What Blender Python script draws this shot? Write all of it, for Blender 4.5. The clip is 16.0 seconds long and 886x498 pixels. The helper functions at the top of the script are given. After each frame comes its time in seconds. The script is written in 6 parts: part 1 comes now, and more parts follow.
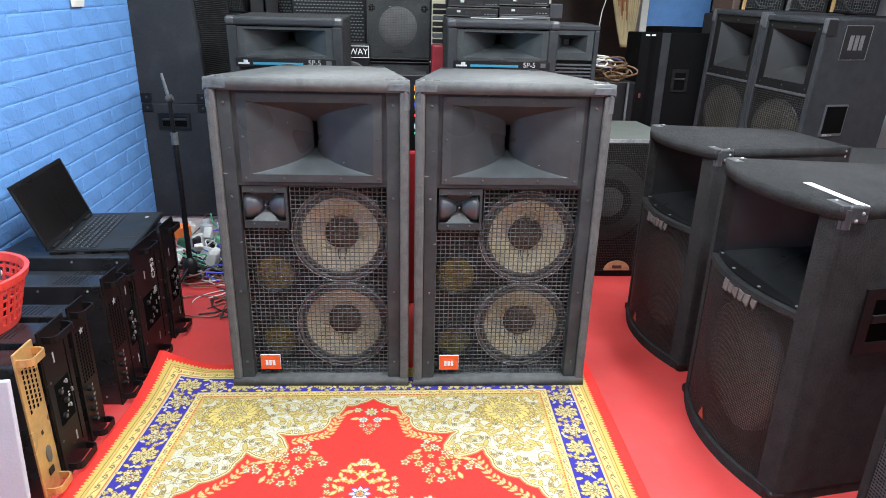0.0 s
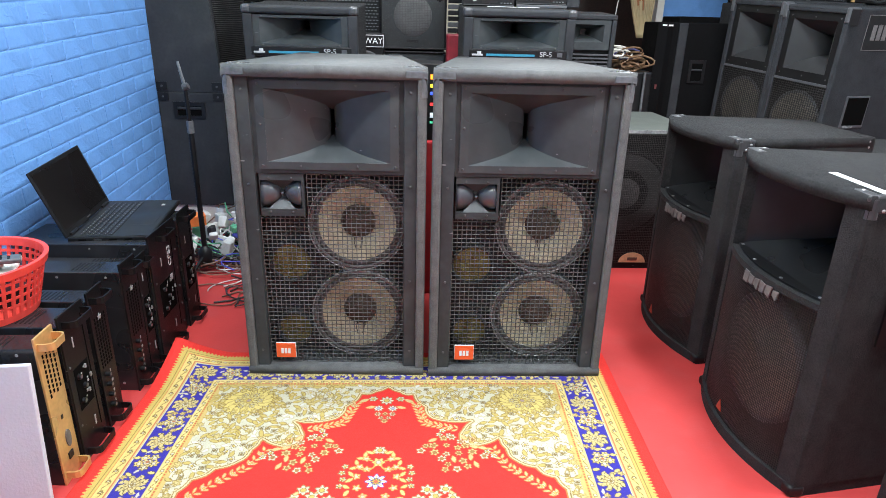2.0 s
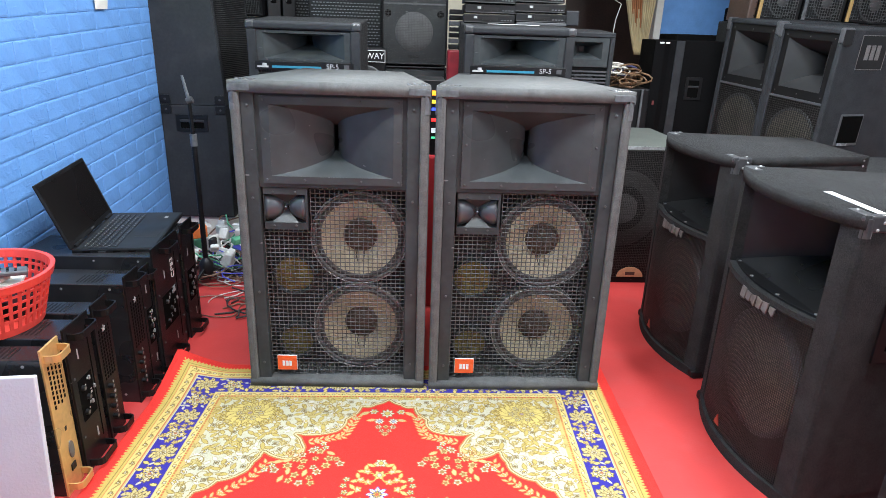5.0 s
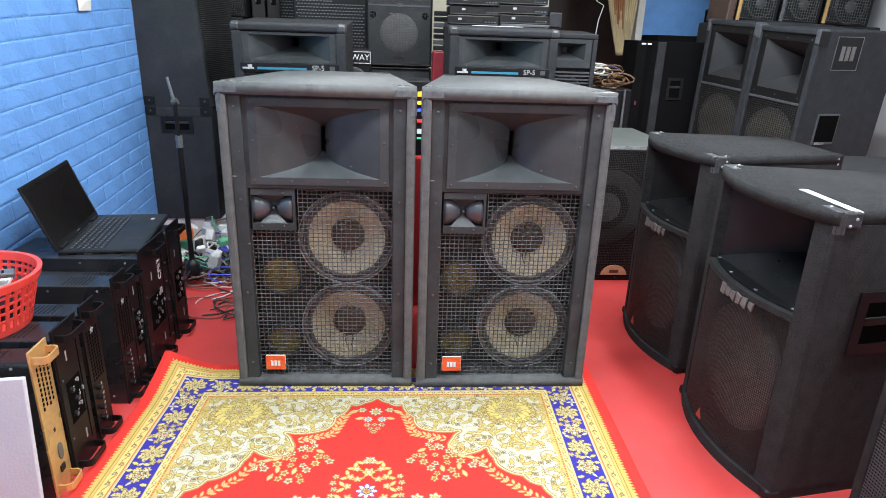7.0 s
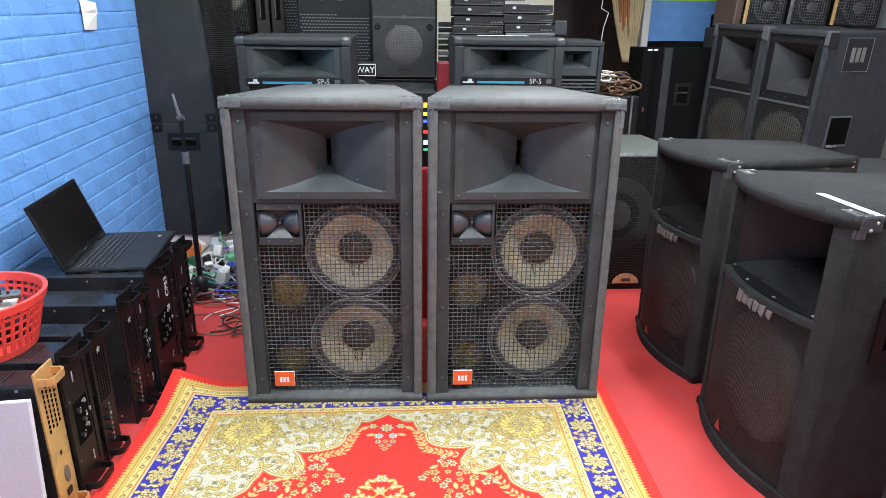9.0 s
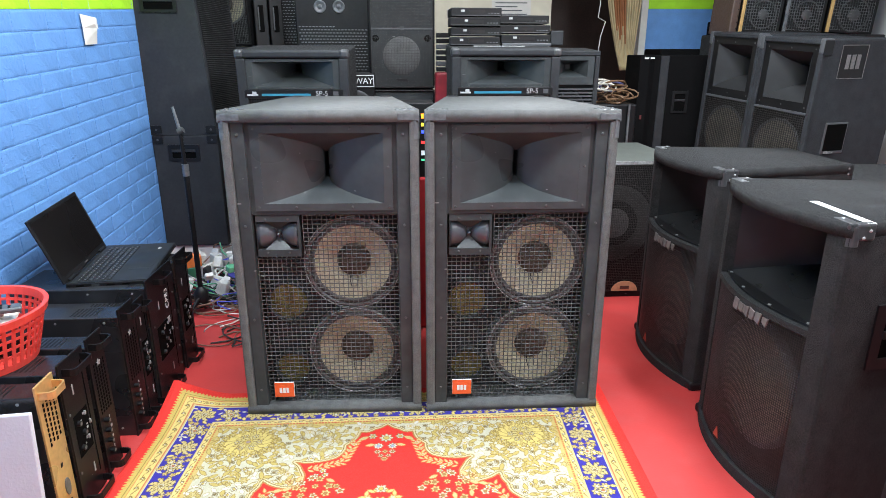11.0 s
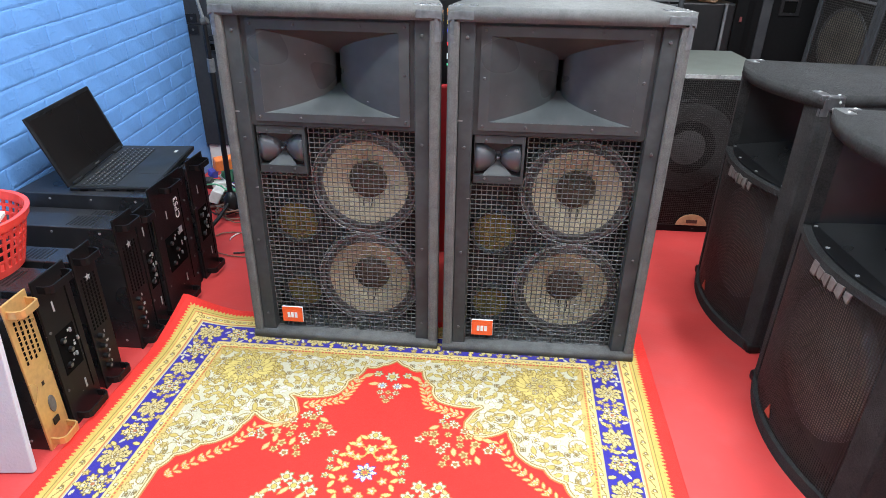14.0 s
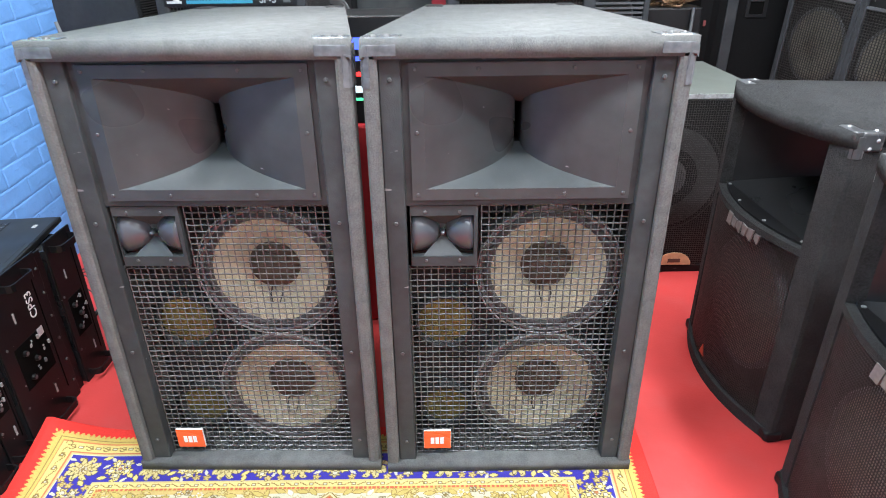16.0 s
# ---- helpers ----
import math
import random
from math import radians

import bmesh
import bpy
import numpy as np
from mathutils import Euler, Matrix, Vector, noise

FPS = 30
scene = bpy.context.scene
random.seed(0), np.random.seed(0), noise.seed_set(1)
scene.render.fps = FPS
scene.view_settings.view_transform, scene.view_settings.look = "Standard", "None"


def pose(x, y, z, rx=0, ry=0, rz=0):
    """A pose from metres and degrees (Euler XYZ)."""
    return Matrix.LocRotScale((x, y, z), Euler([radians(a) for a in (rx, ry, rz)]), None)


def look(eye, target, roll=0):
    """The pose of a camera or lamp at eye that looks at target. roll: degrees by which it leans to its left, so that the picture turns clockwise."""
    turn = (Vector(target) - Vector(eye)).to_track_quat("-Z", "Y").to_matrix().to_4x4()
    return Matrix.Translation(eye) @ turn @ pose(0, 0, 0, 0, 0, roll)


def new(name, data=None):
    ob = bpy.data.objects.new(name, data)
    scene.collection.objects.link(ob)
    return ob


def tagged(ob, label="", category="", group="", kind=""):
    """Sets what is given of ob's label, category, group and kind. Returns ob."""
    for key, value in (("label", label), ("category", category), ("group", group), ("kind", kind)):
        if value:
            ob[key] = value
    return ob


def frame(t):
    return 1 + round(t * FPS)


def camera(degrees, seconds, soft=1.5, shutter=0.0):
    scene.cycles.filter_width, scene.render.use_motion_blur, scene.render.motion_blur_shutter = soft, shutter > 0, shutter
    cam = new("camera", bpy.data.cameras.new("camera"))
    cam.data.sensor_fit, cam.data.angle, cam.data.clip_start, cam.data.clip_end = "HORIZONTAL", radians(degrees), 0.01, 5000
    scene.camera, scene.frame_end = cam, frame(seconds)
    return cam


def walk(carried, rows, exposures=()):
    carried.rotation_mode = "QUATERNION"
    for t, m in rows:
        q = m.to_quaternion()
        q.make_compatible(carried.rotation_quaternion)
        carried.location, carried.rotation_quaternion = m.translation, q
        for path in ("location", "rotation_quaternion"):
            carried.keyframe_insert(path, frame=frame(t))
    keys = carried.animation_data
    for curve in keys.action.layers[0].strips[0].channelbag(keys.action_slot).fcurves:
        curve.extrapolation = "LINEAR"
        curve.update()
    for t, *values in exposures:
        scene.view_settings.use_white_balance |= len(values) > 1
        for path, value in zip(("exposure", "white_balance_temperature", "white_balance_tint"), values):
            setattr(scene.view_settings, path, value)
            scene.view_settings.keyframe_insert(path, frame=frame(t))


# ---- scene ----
cam = camera(71.3, 16.0, soft=0.6, shutter=0.3)
PATH = [
    (0, (-0.02, -1.918, 1.222), (0.101, -0.04, 0.545), 1.4),
    (0.5, (-0.035, -1.92, 1.225), (0.07, -0.04, 0.553), 1.6),
    (1, (-0.043, -1.918, 1.22), (0.065, -0.037, 0.55), 1.5),
    (1.5, (-0.064, -1.903, 1.213), (0.035, -0.028, 0.526), 1.8),
    (2, (-0.042, -1.912, 1.206), (0.048, -0.04, 0.507), 1.5),
    (2.5, (-0.055, -1.917, 1.22), (0.024, -0.045, 0.521), 2.2),
    (3, (-0.066, -1.939, 1.228), (0.072, -0.062, 0.55), 2.2),
    (3.5, (-0.052, -1.936, 1.227), (0.075, -0.051, 0.57), 2.8),
    (4, (-0.051, -1.936, 1.231), (0.058, -0.047, 0.582), 2.5),
    (4.5, (-0.049, -1.934, 1.229), (0.05, -0.044, 0.583), 1.9),
    (4.7, (-0.055, -1.931, 1.224), (0.046, -0.045, 0.565), 2.0),
    (6.8, (-0.066, -1.953, 1.221), (0.037, -0.072, 0.549), 1.5),
    (7, (-0.063, -1.957, 1.228), (0.083, -0.075, 0.567), 2.0),
    (7.5, (-0.051, -1.953, 1.232), (0.106, -0.064, 0.595), 1.2),
    (8, (-0.053, -1.928, 1.228), (0.068, -0.036, 0.589), 1.1),
    (8.5, (-0.066, -1.93, 1.226), (0.056, -0.038, 0.59), 0.6),
    (8.7, (-0.059, -1.926, 1.223), (0.057, -0.033, 0.589), 0.6),
    (10.8, (-0.086, -1.945, 1.232), (0.056, -0.041, 0.636), 1.2),
    (11, (-0.049, -1.938, 1.235), (0.064, -0.035, 0.629), 0.1),
    (11.5, (-0.056, -1.931, 1.241), (0.023, -0.022, 0.648), 1.2),
    (12, (-0.04, -1.936, 1.243), (0.044, -0.027, 0.652), 1.3),
    (12.5, (-0.051, -1.926, 1.223), (0.02, -0.037, 0.569), 0.3),
    (13, (-0.063, -1.904, 1.206), (0.063, -0.048, 0.47), -1.3),
    (13.5, (0.015, -1.769, 1.209), (0.052, 0.06, 0.401), -0.5),
    (14, (0.126, -1.66, 1.224), (-0.002, 0.119, 0.32), 1.0),
    (14.5, (0.144, -1.594, 1.238), (0.008, 0.175, 0.315), 0.4),
    (15, (0.182, -1.475, 1.229), (0.093, 0.337, 0.389), -0.0),
    (15.5, (0.133, -1.315, 1.24), (0.135, 0.507, 0.413), 0.1),
    (16, (0.158, -1.163, 1.222), (0.156, 0.627, 0.33), -0.7),
]
walk(cam, [(t, look(eye, target, roll)) for t, eye, target, roll in PATH], [(0.0, -0.1), (14.2, -0.1), (15.0, -0.18), (15.5, 0.14), (16.0, 0.34)])

# ---- world and lights ----
world = bpy.data.worlds.new("world")
world.use_nodes = True
scene.world = world
world.node_tree.nodes["Background"].inputs[0].default_value = (0.75, 0.85, 1.0, 1)
world.node_tree.nodes["Background"].inputs[1].default_value = 0.1
scene.view_settings.exposure = 0.0


# ---- materials ----
def mat(name, color, rough=0.6, metal=0.0, vary=0.25, scale=30.0, bump=0.0, bump_scale=200.0, spec=0.5, dust=0.0, scratch=0.0):
    """Paint, plastic, carpet or metal: base colour, two scales of variation, fine relief, dust and short scratches."""
    m = bpy.data.materials.new(name)
    m.use_nodes = True
    nt = m.node_tree
    n, l = nt.nodes, nt.links
    b = n["Principled BSDF"]
    b.inputs["Roughness"].default_value = rough
    b.inputs["Metallic"].default_value = metal
    b.inputs["Specular IOR Level"].default_value = spec
    tc = n.new("ShaderNodeTexCoord")
    n1 = n.new("ShaderNodeTexNoise")
    n1.inputs["Scale"].default_value = scale
    n1.inputs["Detail"].default_value = 5
    n2 = n.new("ShaderNodeTexNoise")
    n2.inputs["Scale"].default_value = scale * 0.12
    l.new(tc.outputs["Object"], n1.inputs["Vector"])
    l.new(tc.outputs["Object"], n2.inputs["Vector"])
    add = n.new("ShaderNodeMath")
    l.new(n1.outputs["Fac"], add.inputs[0])
    l.new(n2.outputs["Fac"], add.inputs[1])
    ramp = n.new("ShaderNodeMapRange")
    ramp.inputs[1].default_value, ramp.inputs[2].default_value = 0.7, 1.3
    ramp.inputs[3].default_value, ramp.inputs[4].default_value = 1 - vary, 1 + vary
    l.new(add.outputs[0], ramp.inputs[0])
    mul = n.new("ShaderNodeMix")
    mul.data_type, mul.blend_type = "RGBA", "MULTIPLY"
    mul.inputs["Factor"].default_value = 1.0
    mul.inputs["A"].default_value = (*color, 1)
    l.new(ramp.outputs[0], mul.inputs["B"])
    out = mul.outputs["Result"]
    if dust:
        dn = n.new("ShaderNodeTexNoise")
        dn.inputs["Scale"].default_value = 9.0
        dn.inputs["Detail"].default_value = 8
        l.new(tc.outputs["Object"], dn.inputs["Vector"])
        dr = n.new("ShaderNodeMapRange")
        dr.inputs[1].default_value, dr.inputs[2].default_value = 0.5, 0.8
        dr.inputs[4].default_value = dust
        l.new(dn.outputs["Fac"], dr.inputs[0])
        dm = n.new("ShaderNodeMix")
        dm.data_type = "RGBA"
        dm.inputs["B"].default_value = (0.32, 0.31, 0.29, 1)
        l.new(dr.outputs[0], dm.inputs["Factor"])
        l.new(out, dm.inputs["A"])
        out = dm.outputs["Result"]
    if scratch:
        mp = n.new("ShaderNodeMapping")
        mp.inputs["Rotation"].default_value = (0.5, 0.9, 0.6)
        mp.inputs["Scale"].default_value = (14, 90, 90)
        l.new(tc.outputs["Object"], mp.inputs["Vector"])
        sn = n.new("ShaderNodeTexNoise")
        sn.inputs["Scale"].default_value = 1.0
        sn.inputs["Detail"].default_value = 2
        l.new(mp.outputs["Vector"], sn.inputs["Vector"])
        sr = n.new("ShaderNodeMapRange")
        sr.inputs[1].default_value, sr.inputs[2].default_value = 0.755, 0.775
        sr.inputs[4].default_value = scratch
        l.new(sn.outputs["Fac"], sr.inputs[0])
        sm = n.new("ShaderNodeMix")
        sm.data_type = "RGBA"
        sm.inputs["B"].default_value = (0.34, 0.34, 0.34, 1)
        l.new(sr.outputs[0], sm.inputs["Factor"])
        l.new(out, sm.inputs["A"])
        out = sm.outputs["Result"]
    l.new(out, b.inputs["Base Color"])
    rr = n.new("ShaderNodeMapRange")
    rr.inputs[1].default_value, rr.inputs[2].default_value = 0.3, 0.7
    rr.inputs[3].default_value, rr.inputs[4].default_value = max(rough - 0.1, 0.03), min(rough + 0.1, 1)
    l.new(n2.outputs["Fac"], rr.inputs[0])
    l.new(rr.outputs[0], b.inputs["Roughness"])
    if bump:
        n3 = n.new("ShaderNodeTexNoise")
        n3.inputs["Scale"].default_value = bump_scale
        n3.inputs["Detail"].default_value = 3
        l.new(tc.outputs["Object"], n3.inputs["Vector"])
        bp = n.new("ShaderNodeBump")
        bp.inputs["Strength"].default_value = bump
        bp.inputs["Distance"].default_value = 0.004
        l.new(n3.outputs["Fac"], bp.inputs["Height"])
        l.new(bp.outputs[0], b.inputs["Normal"])
    return m


def brick_paint(name, color):
    """Thick wall paint over embossed foam: sparse chisel strokes and dents that run on across the whole wall."""
    m = mat(name, color, 0.5, 0, 0.12, 14, 0.5, 60, 0.4)
    n, l = m.node_tree.nodes, m.node_tree.links
    b = n["Principled BSDF"]
    geo = n.new("ShaderNodeNewGeometry")
    below = [x for x in n if x.type == "BUMP"][0]
    for turn, size, lo, hi, strength in ((0.6, (16, 20, 70), 0.63, 0.76, 0.28), (-1.0, (16, 22, 70), 0.64, 0.78, 0.28), (0.1, (12, 14, 17), 0.35, 0.75, 0.3)):
        mp = n.new("ShaderNodeMapping")
        mp.inputs["Rotation"].default_value = (turn, 0, 0)
        mp.inputs["Scale"].default_value = size
        l.new(geo.outputs["Position"], mp.inputs["Vector"])
        t = n.new("ShaderNodeTexNoise")
        t.inputs["Scale"].default_value = 1.0
        t.inputs["Detail"].default_value = 1.5
        l.new(mp.outputs["Vector"], t.inputs["Vector"])
        r = n.new("ShaderNodeMapRange")
        r.inputs[1].default_value, r.inputs[2].default_value = lo, hi
        l.new(t.outputs["Fac"], r.inputs[0])
        bp = n.new("ShaderNodeBump")
        bp.inputs["Strength"].default_value = strength
        bp.inputs["Distance"].default_value = 0.004
        l.new(r.outputs[0], bp.inputs["Height"])
        l.new(below.outputs[0], bp.inputs["Normal"])
        below = bp
    l.new(below.outputs[0], b.inputs["Normal"])
    return m


def glow(name, color, strength):
    m = bpy.data.materials.new(name)
    m.use_nodes = True
    b = m.node_tree.nodes["Principled BSDF"]
    b.inputs["Base Color"].default_value = (*color, 1)
    b.inputs["Emission Color"].default_value = (*color, 1)
    b.inputs["Emission Strength"].default_value = strength
    return m


CARPET = mat("grey_carpet", (0.116, 0.119, 0.119), 0.95, 0, 0.24, 260, 0.6, 560, 0.2, dust=0.06)
CARPET_BLACK = mat("black_carpet", (0.0215, 0.0222, 0.0235), 0.95, 0, 0.55, 220, 1.0, 480, 0.3, dust=0.015)
BAFFLE = mat("baffle_paint", (0.036, 0.041, 0.044), 0.6, 0, 0.2, 40, 0.15, 300, 0.25, dust=0.08, scratch=0.5)
HORN = mat("horn_plastic", (0.038, 0.044, 0.047), 0.34, 0, 0.2, 25, 0.08, 500, 0.4, dust=0.08, scratch=0.7)
CHEEK = mat("tweeter_plastic", (0.05, 0.056, 0.066), 0.28, 0, 0.15, 25, 0.04, 500, 0.6)
BLACK = mat("black_plastic", (0.007, 0.007, 0.008), 0.45, 0, 0.3, 40, 0.05, 300, 0.3)
BLACK_METAL = mat("black_metal", (0.007, 0.007, 0.008), 0.42, 0.0, 0.3, 30, 0.1, 400, 0.16, dust=0.02, scratch=0.6)
CORNER = mat("dull_corner_steel", (0.045, 0.047, 0.051), 0.34, 0, 0.3, 60, 0.08, 200, 0.6)
AMP_CASE = mat("satin_black_case", (0.017, 0.0175, 0.02), 0.3, 0.0, 0.3, 30, 0.06, 400, 0.5, dust=0.03, scratch=0.4)
CHARCOAL = mat("charcoal_texture_paint", (0.022, 0.024, 0.028), 0.62, 0, 0.2, 60, 0.5, 400, 0.3, dust=0.05)
WIRE = mat("grille_wire", (0.074, 0.079, 0.081), 0.32, 0.0, 0.5, 60, spec=0.5)
GRILLE = mat("grille_steel", (0.040, 0.038, 0.038), 0.5, 0.3, 0.3, 50)
CHROME = mat("worn_chrome", (0.105, 0.112, 0.12), 0.3, 0.0, 0.35, 60, 0.08, 200, 0.45)
STEEL = mat("screw_steel", (0.055, 0.056, 0.058), 0.5, 0.0, 0.3, 60)
CONE = mat("paper_cone", (0.44, 0.415, 0.30), 0.9, 0, 0.25, 45, 0.4, 250, 0.2)
CAP = mat("dust_cap", (0.075, 0.058, 0.047), 0.85, 0, 0.3, 60, 0.3, 300, 0.2)
RUBBER = mat("rubber_surround", (0.05, 0.05, 0.052), 0.6, 0, 0.2, 60)
RIM = mat("bright_frame_rim", (0.30, 0.31, 0.315), 0.35, 0.3, 0.4, 90)
FRAME_GREY = mat("cast_frame", (0.14, 0.147, 0.155), 0.38, 0.5, 0.3, 60)
WOOL = mat("glass_wool", (0.19, 0.16, 0.06), 0.95, 0, 0.5, 25, 0.9, 120, 0.1)
ORANGE = mat("orange_badge", (0.82, 0.11, 0.03), 0.35, 0, 0.08, 30)
WHITE = mat("white_print", (0.75, 0.75, 0.75), 0.5, 0, 0.08, 30)
PRINT_GREY = mat("grey_print", (0.42, 0.43, 0.44), 0.5, 0, 0.3, 90)
LOGO_GREY = mat("silver_logo", (0.17, 0.166, 0.162), 0.4, 0.3, 0.3, 90)
BLUE_PAINT = brick_paint("blue_wall_paint", (0.118, 0.272, 0.57))
GREEN_PAINT = brick_paint("green_wall_paint", (0.36, 0.72, 0.03))
CREAM_PAINT = mat("cream_wall_paint", (0.62, 0.58, 0.46), 0.7, 0, 0.12, 8, 0.3, 60)
# Whiteness set so two added, unseen walls bounce neutral fill.
FILL_WALL = mat("fill_wall_paint", (0.46, 0.475, 0.49), 0.8, 0, 0.1, 5)
CEILING = mat("ceiling_paint", (0.58, 0.58, 0.57), 0.8, 0, 0.08, 5, 0.1, 60)
FLOOR_RED = mat("red_vinyl_floor", (0.47, 0.044, 0.042), 0.55, 0, 0.16, 3.5, 0.12, 130, 0.28, dust=0.05)
GOLD = mat("gold_anodised", (0.62, 0.40, 0.16), 0.35, 0.55, 0.15, 60, 0.05, 300)
TEAL = mat("teal_stripe", (0.03, 0.20, 0.30), 0.4, 0, 0.1, 30)
RED_PLASTIC = mat("red_plastic", (0.72, 0.06, 0.045), 0.38, 0, 0.12, 25, 0.1, 80)
FOAM = mat("white_foam_sheet", (0.52, 0.54, 0.60), 0.7, 0, 0.05, 10, 0.2, 120)
PAPER = mat("paper", (0.62, 0.61, 0.57), 0.8, 0, 0.08, 20)
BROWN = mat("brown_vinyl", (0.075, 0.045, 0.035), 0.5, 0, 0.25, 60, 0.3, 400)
SCREEN = mat("laptop_screen", (0.006, 0.005, 0.005), 0.3, 0, 0.1, 10)
KEYCAP = mat("key_plastic", (0.012, 0.013, 0.015), 0.5, 0, 0.1, 60)
SHELF_TOP = mat("grey_green_board", (0.085, 0.095, 0.085), 0.6, 0, 0.1, 20, 0.1, 200)


ONCE = {}


# Near-black without sheen, painted on flat patches for the dark inside holes.
def mat_once(name):
    if name not in ONCE:
        ONCE[name] = mat(name, (0.003, 0.003, 0.003), 0.9, 0, 0.1, 10, spec=0.05)
    return ONCE[name]


# ---- mesh helpers ----
def root(name, label, category, m=None, group="", kind=""):
    e = new(name)
    e.empty_display_size = 0.05
    if m is not None:
        e.matrix_basis = m
    return tagged(e, label, category, group, kind)


def part(name, bm, material, parent=None, label="", smooth=False):
    me = bpy.data.meshes.new(name)
    bm.to_mesh(me)
    bm.free()
    if smooth:
        me.shade_smooth()
    for m in material if isinstance(material, (list, tuple)) else (material,):
        me.materials.append(m)
    ob = new(name, me)
    if parent is not None:
        ob.parent = parent
    if label:
        tagged(ob, label)
    return ob


def box(x0, x1, y0, y1, z0, z1, bevel=0.0, bm=None, seg=2):
    b = bm or bmesh.new()
    vs = bmesh.ops.create_cube(b, size=1)["verts"]
    for v in vs:
        v.co = Vector(((x0 + x1) / 2 + v.co.x * (x1 - x0), (y0 + y1) / 2 + v.co.y * (y1 - y0), (z0 + z1) / 2 + v.co.z * (z1 - z0)))
    if bevel:
        es = list({e for v in vs for e in v.link_edges})
        bmesh.ops.bevel(b, geom=es, offset=bevel, segments=seg, affect="EDGES", profile=0.5)
    return b


def prism(outline, z0, z1, bevel=0.0, bm=None, seg=2):
    """A plan outline (x, y), counter-clockwise, raised from z0 to z1."""
    b = bm or bmesh.new()
    lo = [b.verts.new((x, y, z0)) for x, y in outline]
    hi = [b.verts.new((x, y, z1)) for x, y in outline]
    fs = [b.faces.new(lo[::-1]), b.faces.new(hi)]
    k = len(lo)
    fs += [b.faces.new((lo[i], lo[(i + 1) % k], hi[(i + 1) % k], hi[i])) for i in range(k)]
    if bevel:
        es = [e for e in {e for f in fs for e in f.edges} if e.calc_face_angle(0) > 0.6]
        bmesh.ops.bevel(b, geom=es, offset=bevel, segments=seg, affect="EDGES", profile=0.5)
    return b


def cyl(p0, p1, r, seg=12, bm=None, r2=None):
    b = bm or bmesh.new()
    p0, p1 = Vector(p0), Vector(p1)
    d = p1 - p0
    m = Matrix.Translation((p0 + p1) / 2) @ d.to_track_quat("Z", "Y").to_matrix().to_4x4()
    bmesh.ops.create_cone(b, cap_ends=True, segments=seg, radius1=r, radius2=r if r2 is None else r2, depth=d.length, matrix=m)
    return b


def lathe(profile, seg=32, m=Matrix(), bm=None):
    """A profile of (radius, along) turned round the y axis (front is -y)."""
    b = bm or bmesh.new()
    rings = []
    for r, y in profile:
        if r < 1e-6:
            rings.append([b.verts.new(m @ Vector((0, y, 0)))])
        else:
            rings.append([b.verts.new(m @ Vector((r * math.cos(2 * math.pi * i / seg), y, r * math.sin(2 * math.pi * i / seg)))) for i in range(seg)])
    for a, c in zip(rings, rings[1:]):
        for i in range(seg):
            j = (i + 1) % seg
            if len(a) == 1 and len(c) > 1:
                b.faces.new((a[0], c[j], c[i]))
            elif len(c) == 1 and len(a) > 1:
                b.faces.new((a[i], a[j], c[0]))
            elif len(a) > 1:
                b.faces.new((a[i], a[j], c[j], c[i]))
    return b


def tube(points, r, seg=6, bm=None):
    """A round cable or rod along points."""
    b = bm or bmesh.new()
    pts = [Vector(p) for p in points]
    rings = []
    for i, p in enumerate(pts):
        d = (pts[min(i + 1, len(pts) - 1)] - pts[max(i - 1, 0)]).normalized()
        u = d.cross(Vector((0.13, 0.31, 0.94))).normalized()
        w = d.cross(u)
        rings.append([b.verts.new(p + r * (math.cos(2 * math.pi * k / seg) * u + math.sin(2 * math.pi * k / seg) * w)) for k in range(seg)])
    for a, c in zip(rings, rings[1:]):
        for k in range(seg):
            b.faces.new((a[k], a[(k + 1) % seg], c[(k + 1) % seg], c[k]))
    b.faces.new(rings[0][::-1])
    b.faces.new(rings[-1])
    return b


def plate_with_hole(x0, x1, z0, z1, hx0, hx1, hz0, hz1, y0, y1, bm=None):
    """A flat frame in the xz plane with a rectangular hole, from y0 (front) to y1, in one piece."""
    b = bm or bmesh.new()
    o, q = ((x0, z0), (x1, z0), (x1, z1), (x0, z1)), ((hx0, hz0), (hx1, hz0), (hx1, hz1), (hx0, hz1))
    of, ob, qf, qb = ([b.verts.new((x, y, z)) for x, z in k] for k, y in ((o, y0), (o, y1), (q, y0), (q, y1)))
    for i in range(4):
        k = (i + 1) % 4
        b.faces.new((of[i], of[k], qf[k], qf[i]))
        b.faces.new((ob[k], ob[i], qb[i], qb[k]))
        b.faces.new((of[k], of[i], ob[i], ob[k]))
        b.faces.new((qf[i], qf[k], qb[k], qb[i]))
    return b


def screws(places, y, r=0.0045, bm=None):
    b = bm or bmesh.new()
    for x, z in places:
        lathe(((0, y - 0.0025), (r * 0.7, y - 0.0022), (r, y - 0.0005), (r, y + 0.001)), 8, Matrix.Translation((x, 0, z)), b)
    return b


SCREW_MESH = {}


def screw_set(places, y, parent, r=0.0045):
    """Single screws, all on one shared mesh, at (x, z) in the parent's front plane y."""
    if r not in SCREW_MESH:
        me = bpy.data.meshes.new("screw")
        b = screws(((0, 0),), 0.0, r)
        b.to_mesh(me)
        b.free()
        me.materials.append(STEEL)
        SCREW_MESH[r] = me
    for x, z in places:
        o = new("screw", SCREW_MESH[r])
        o.parent = parent
        o.location = (x, y, z)


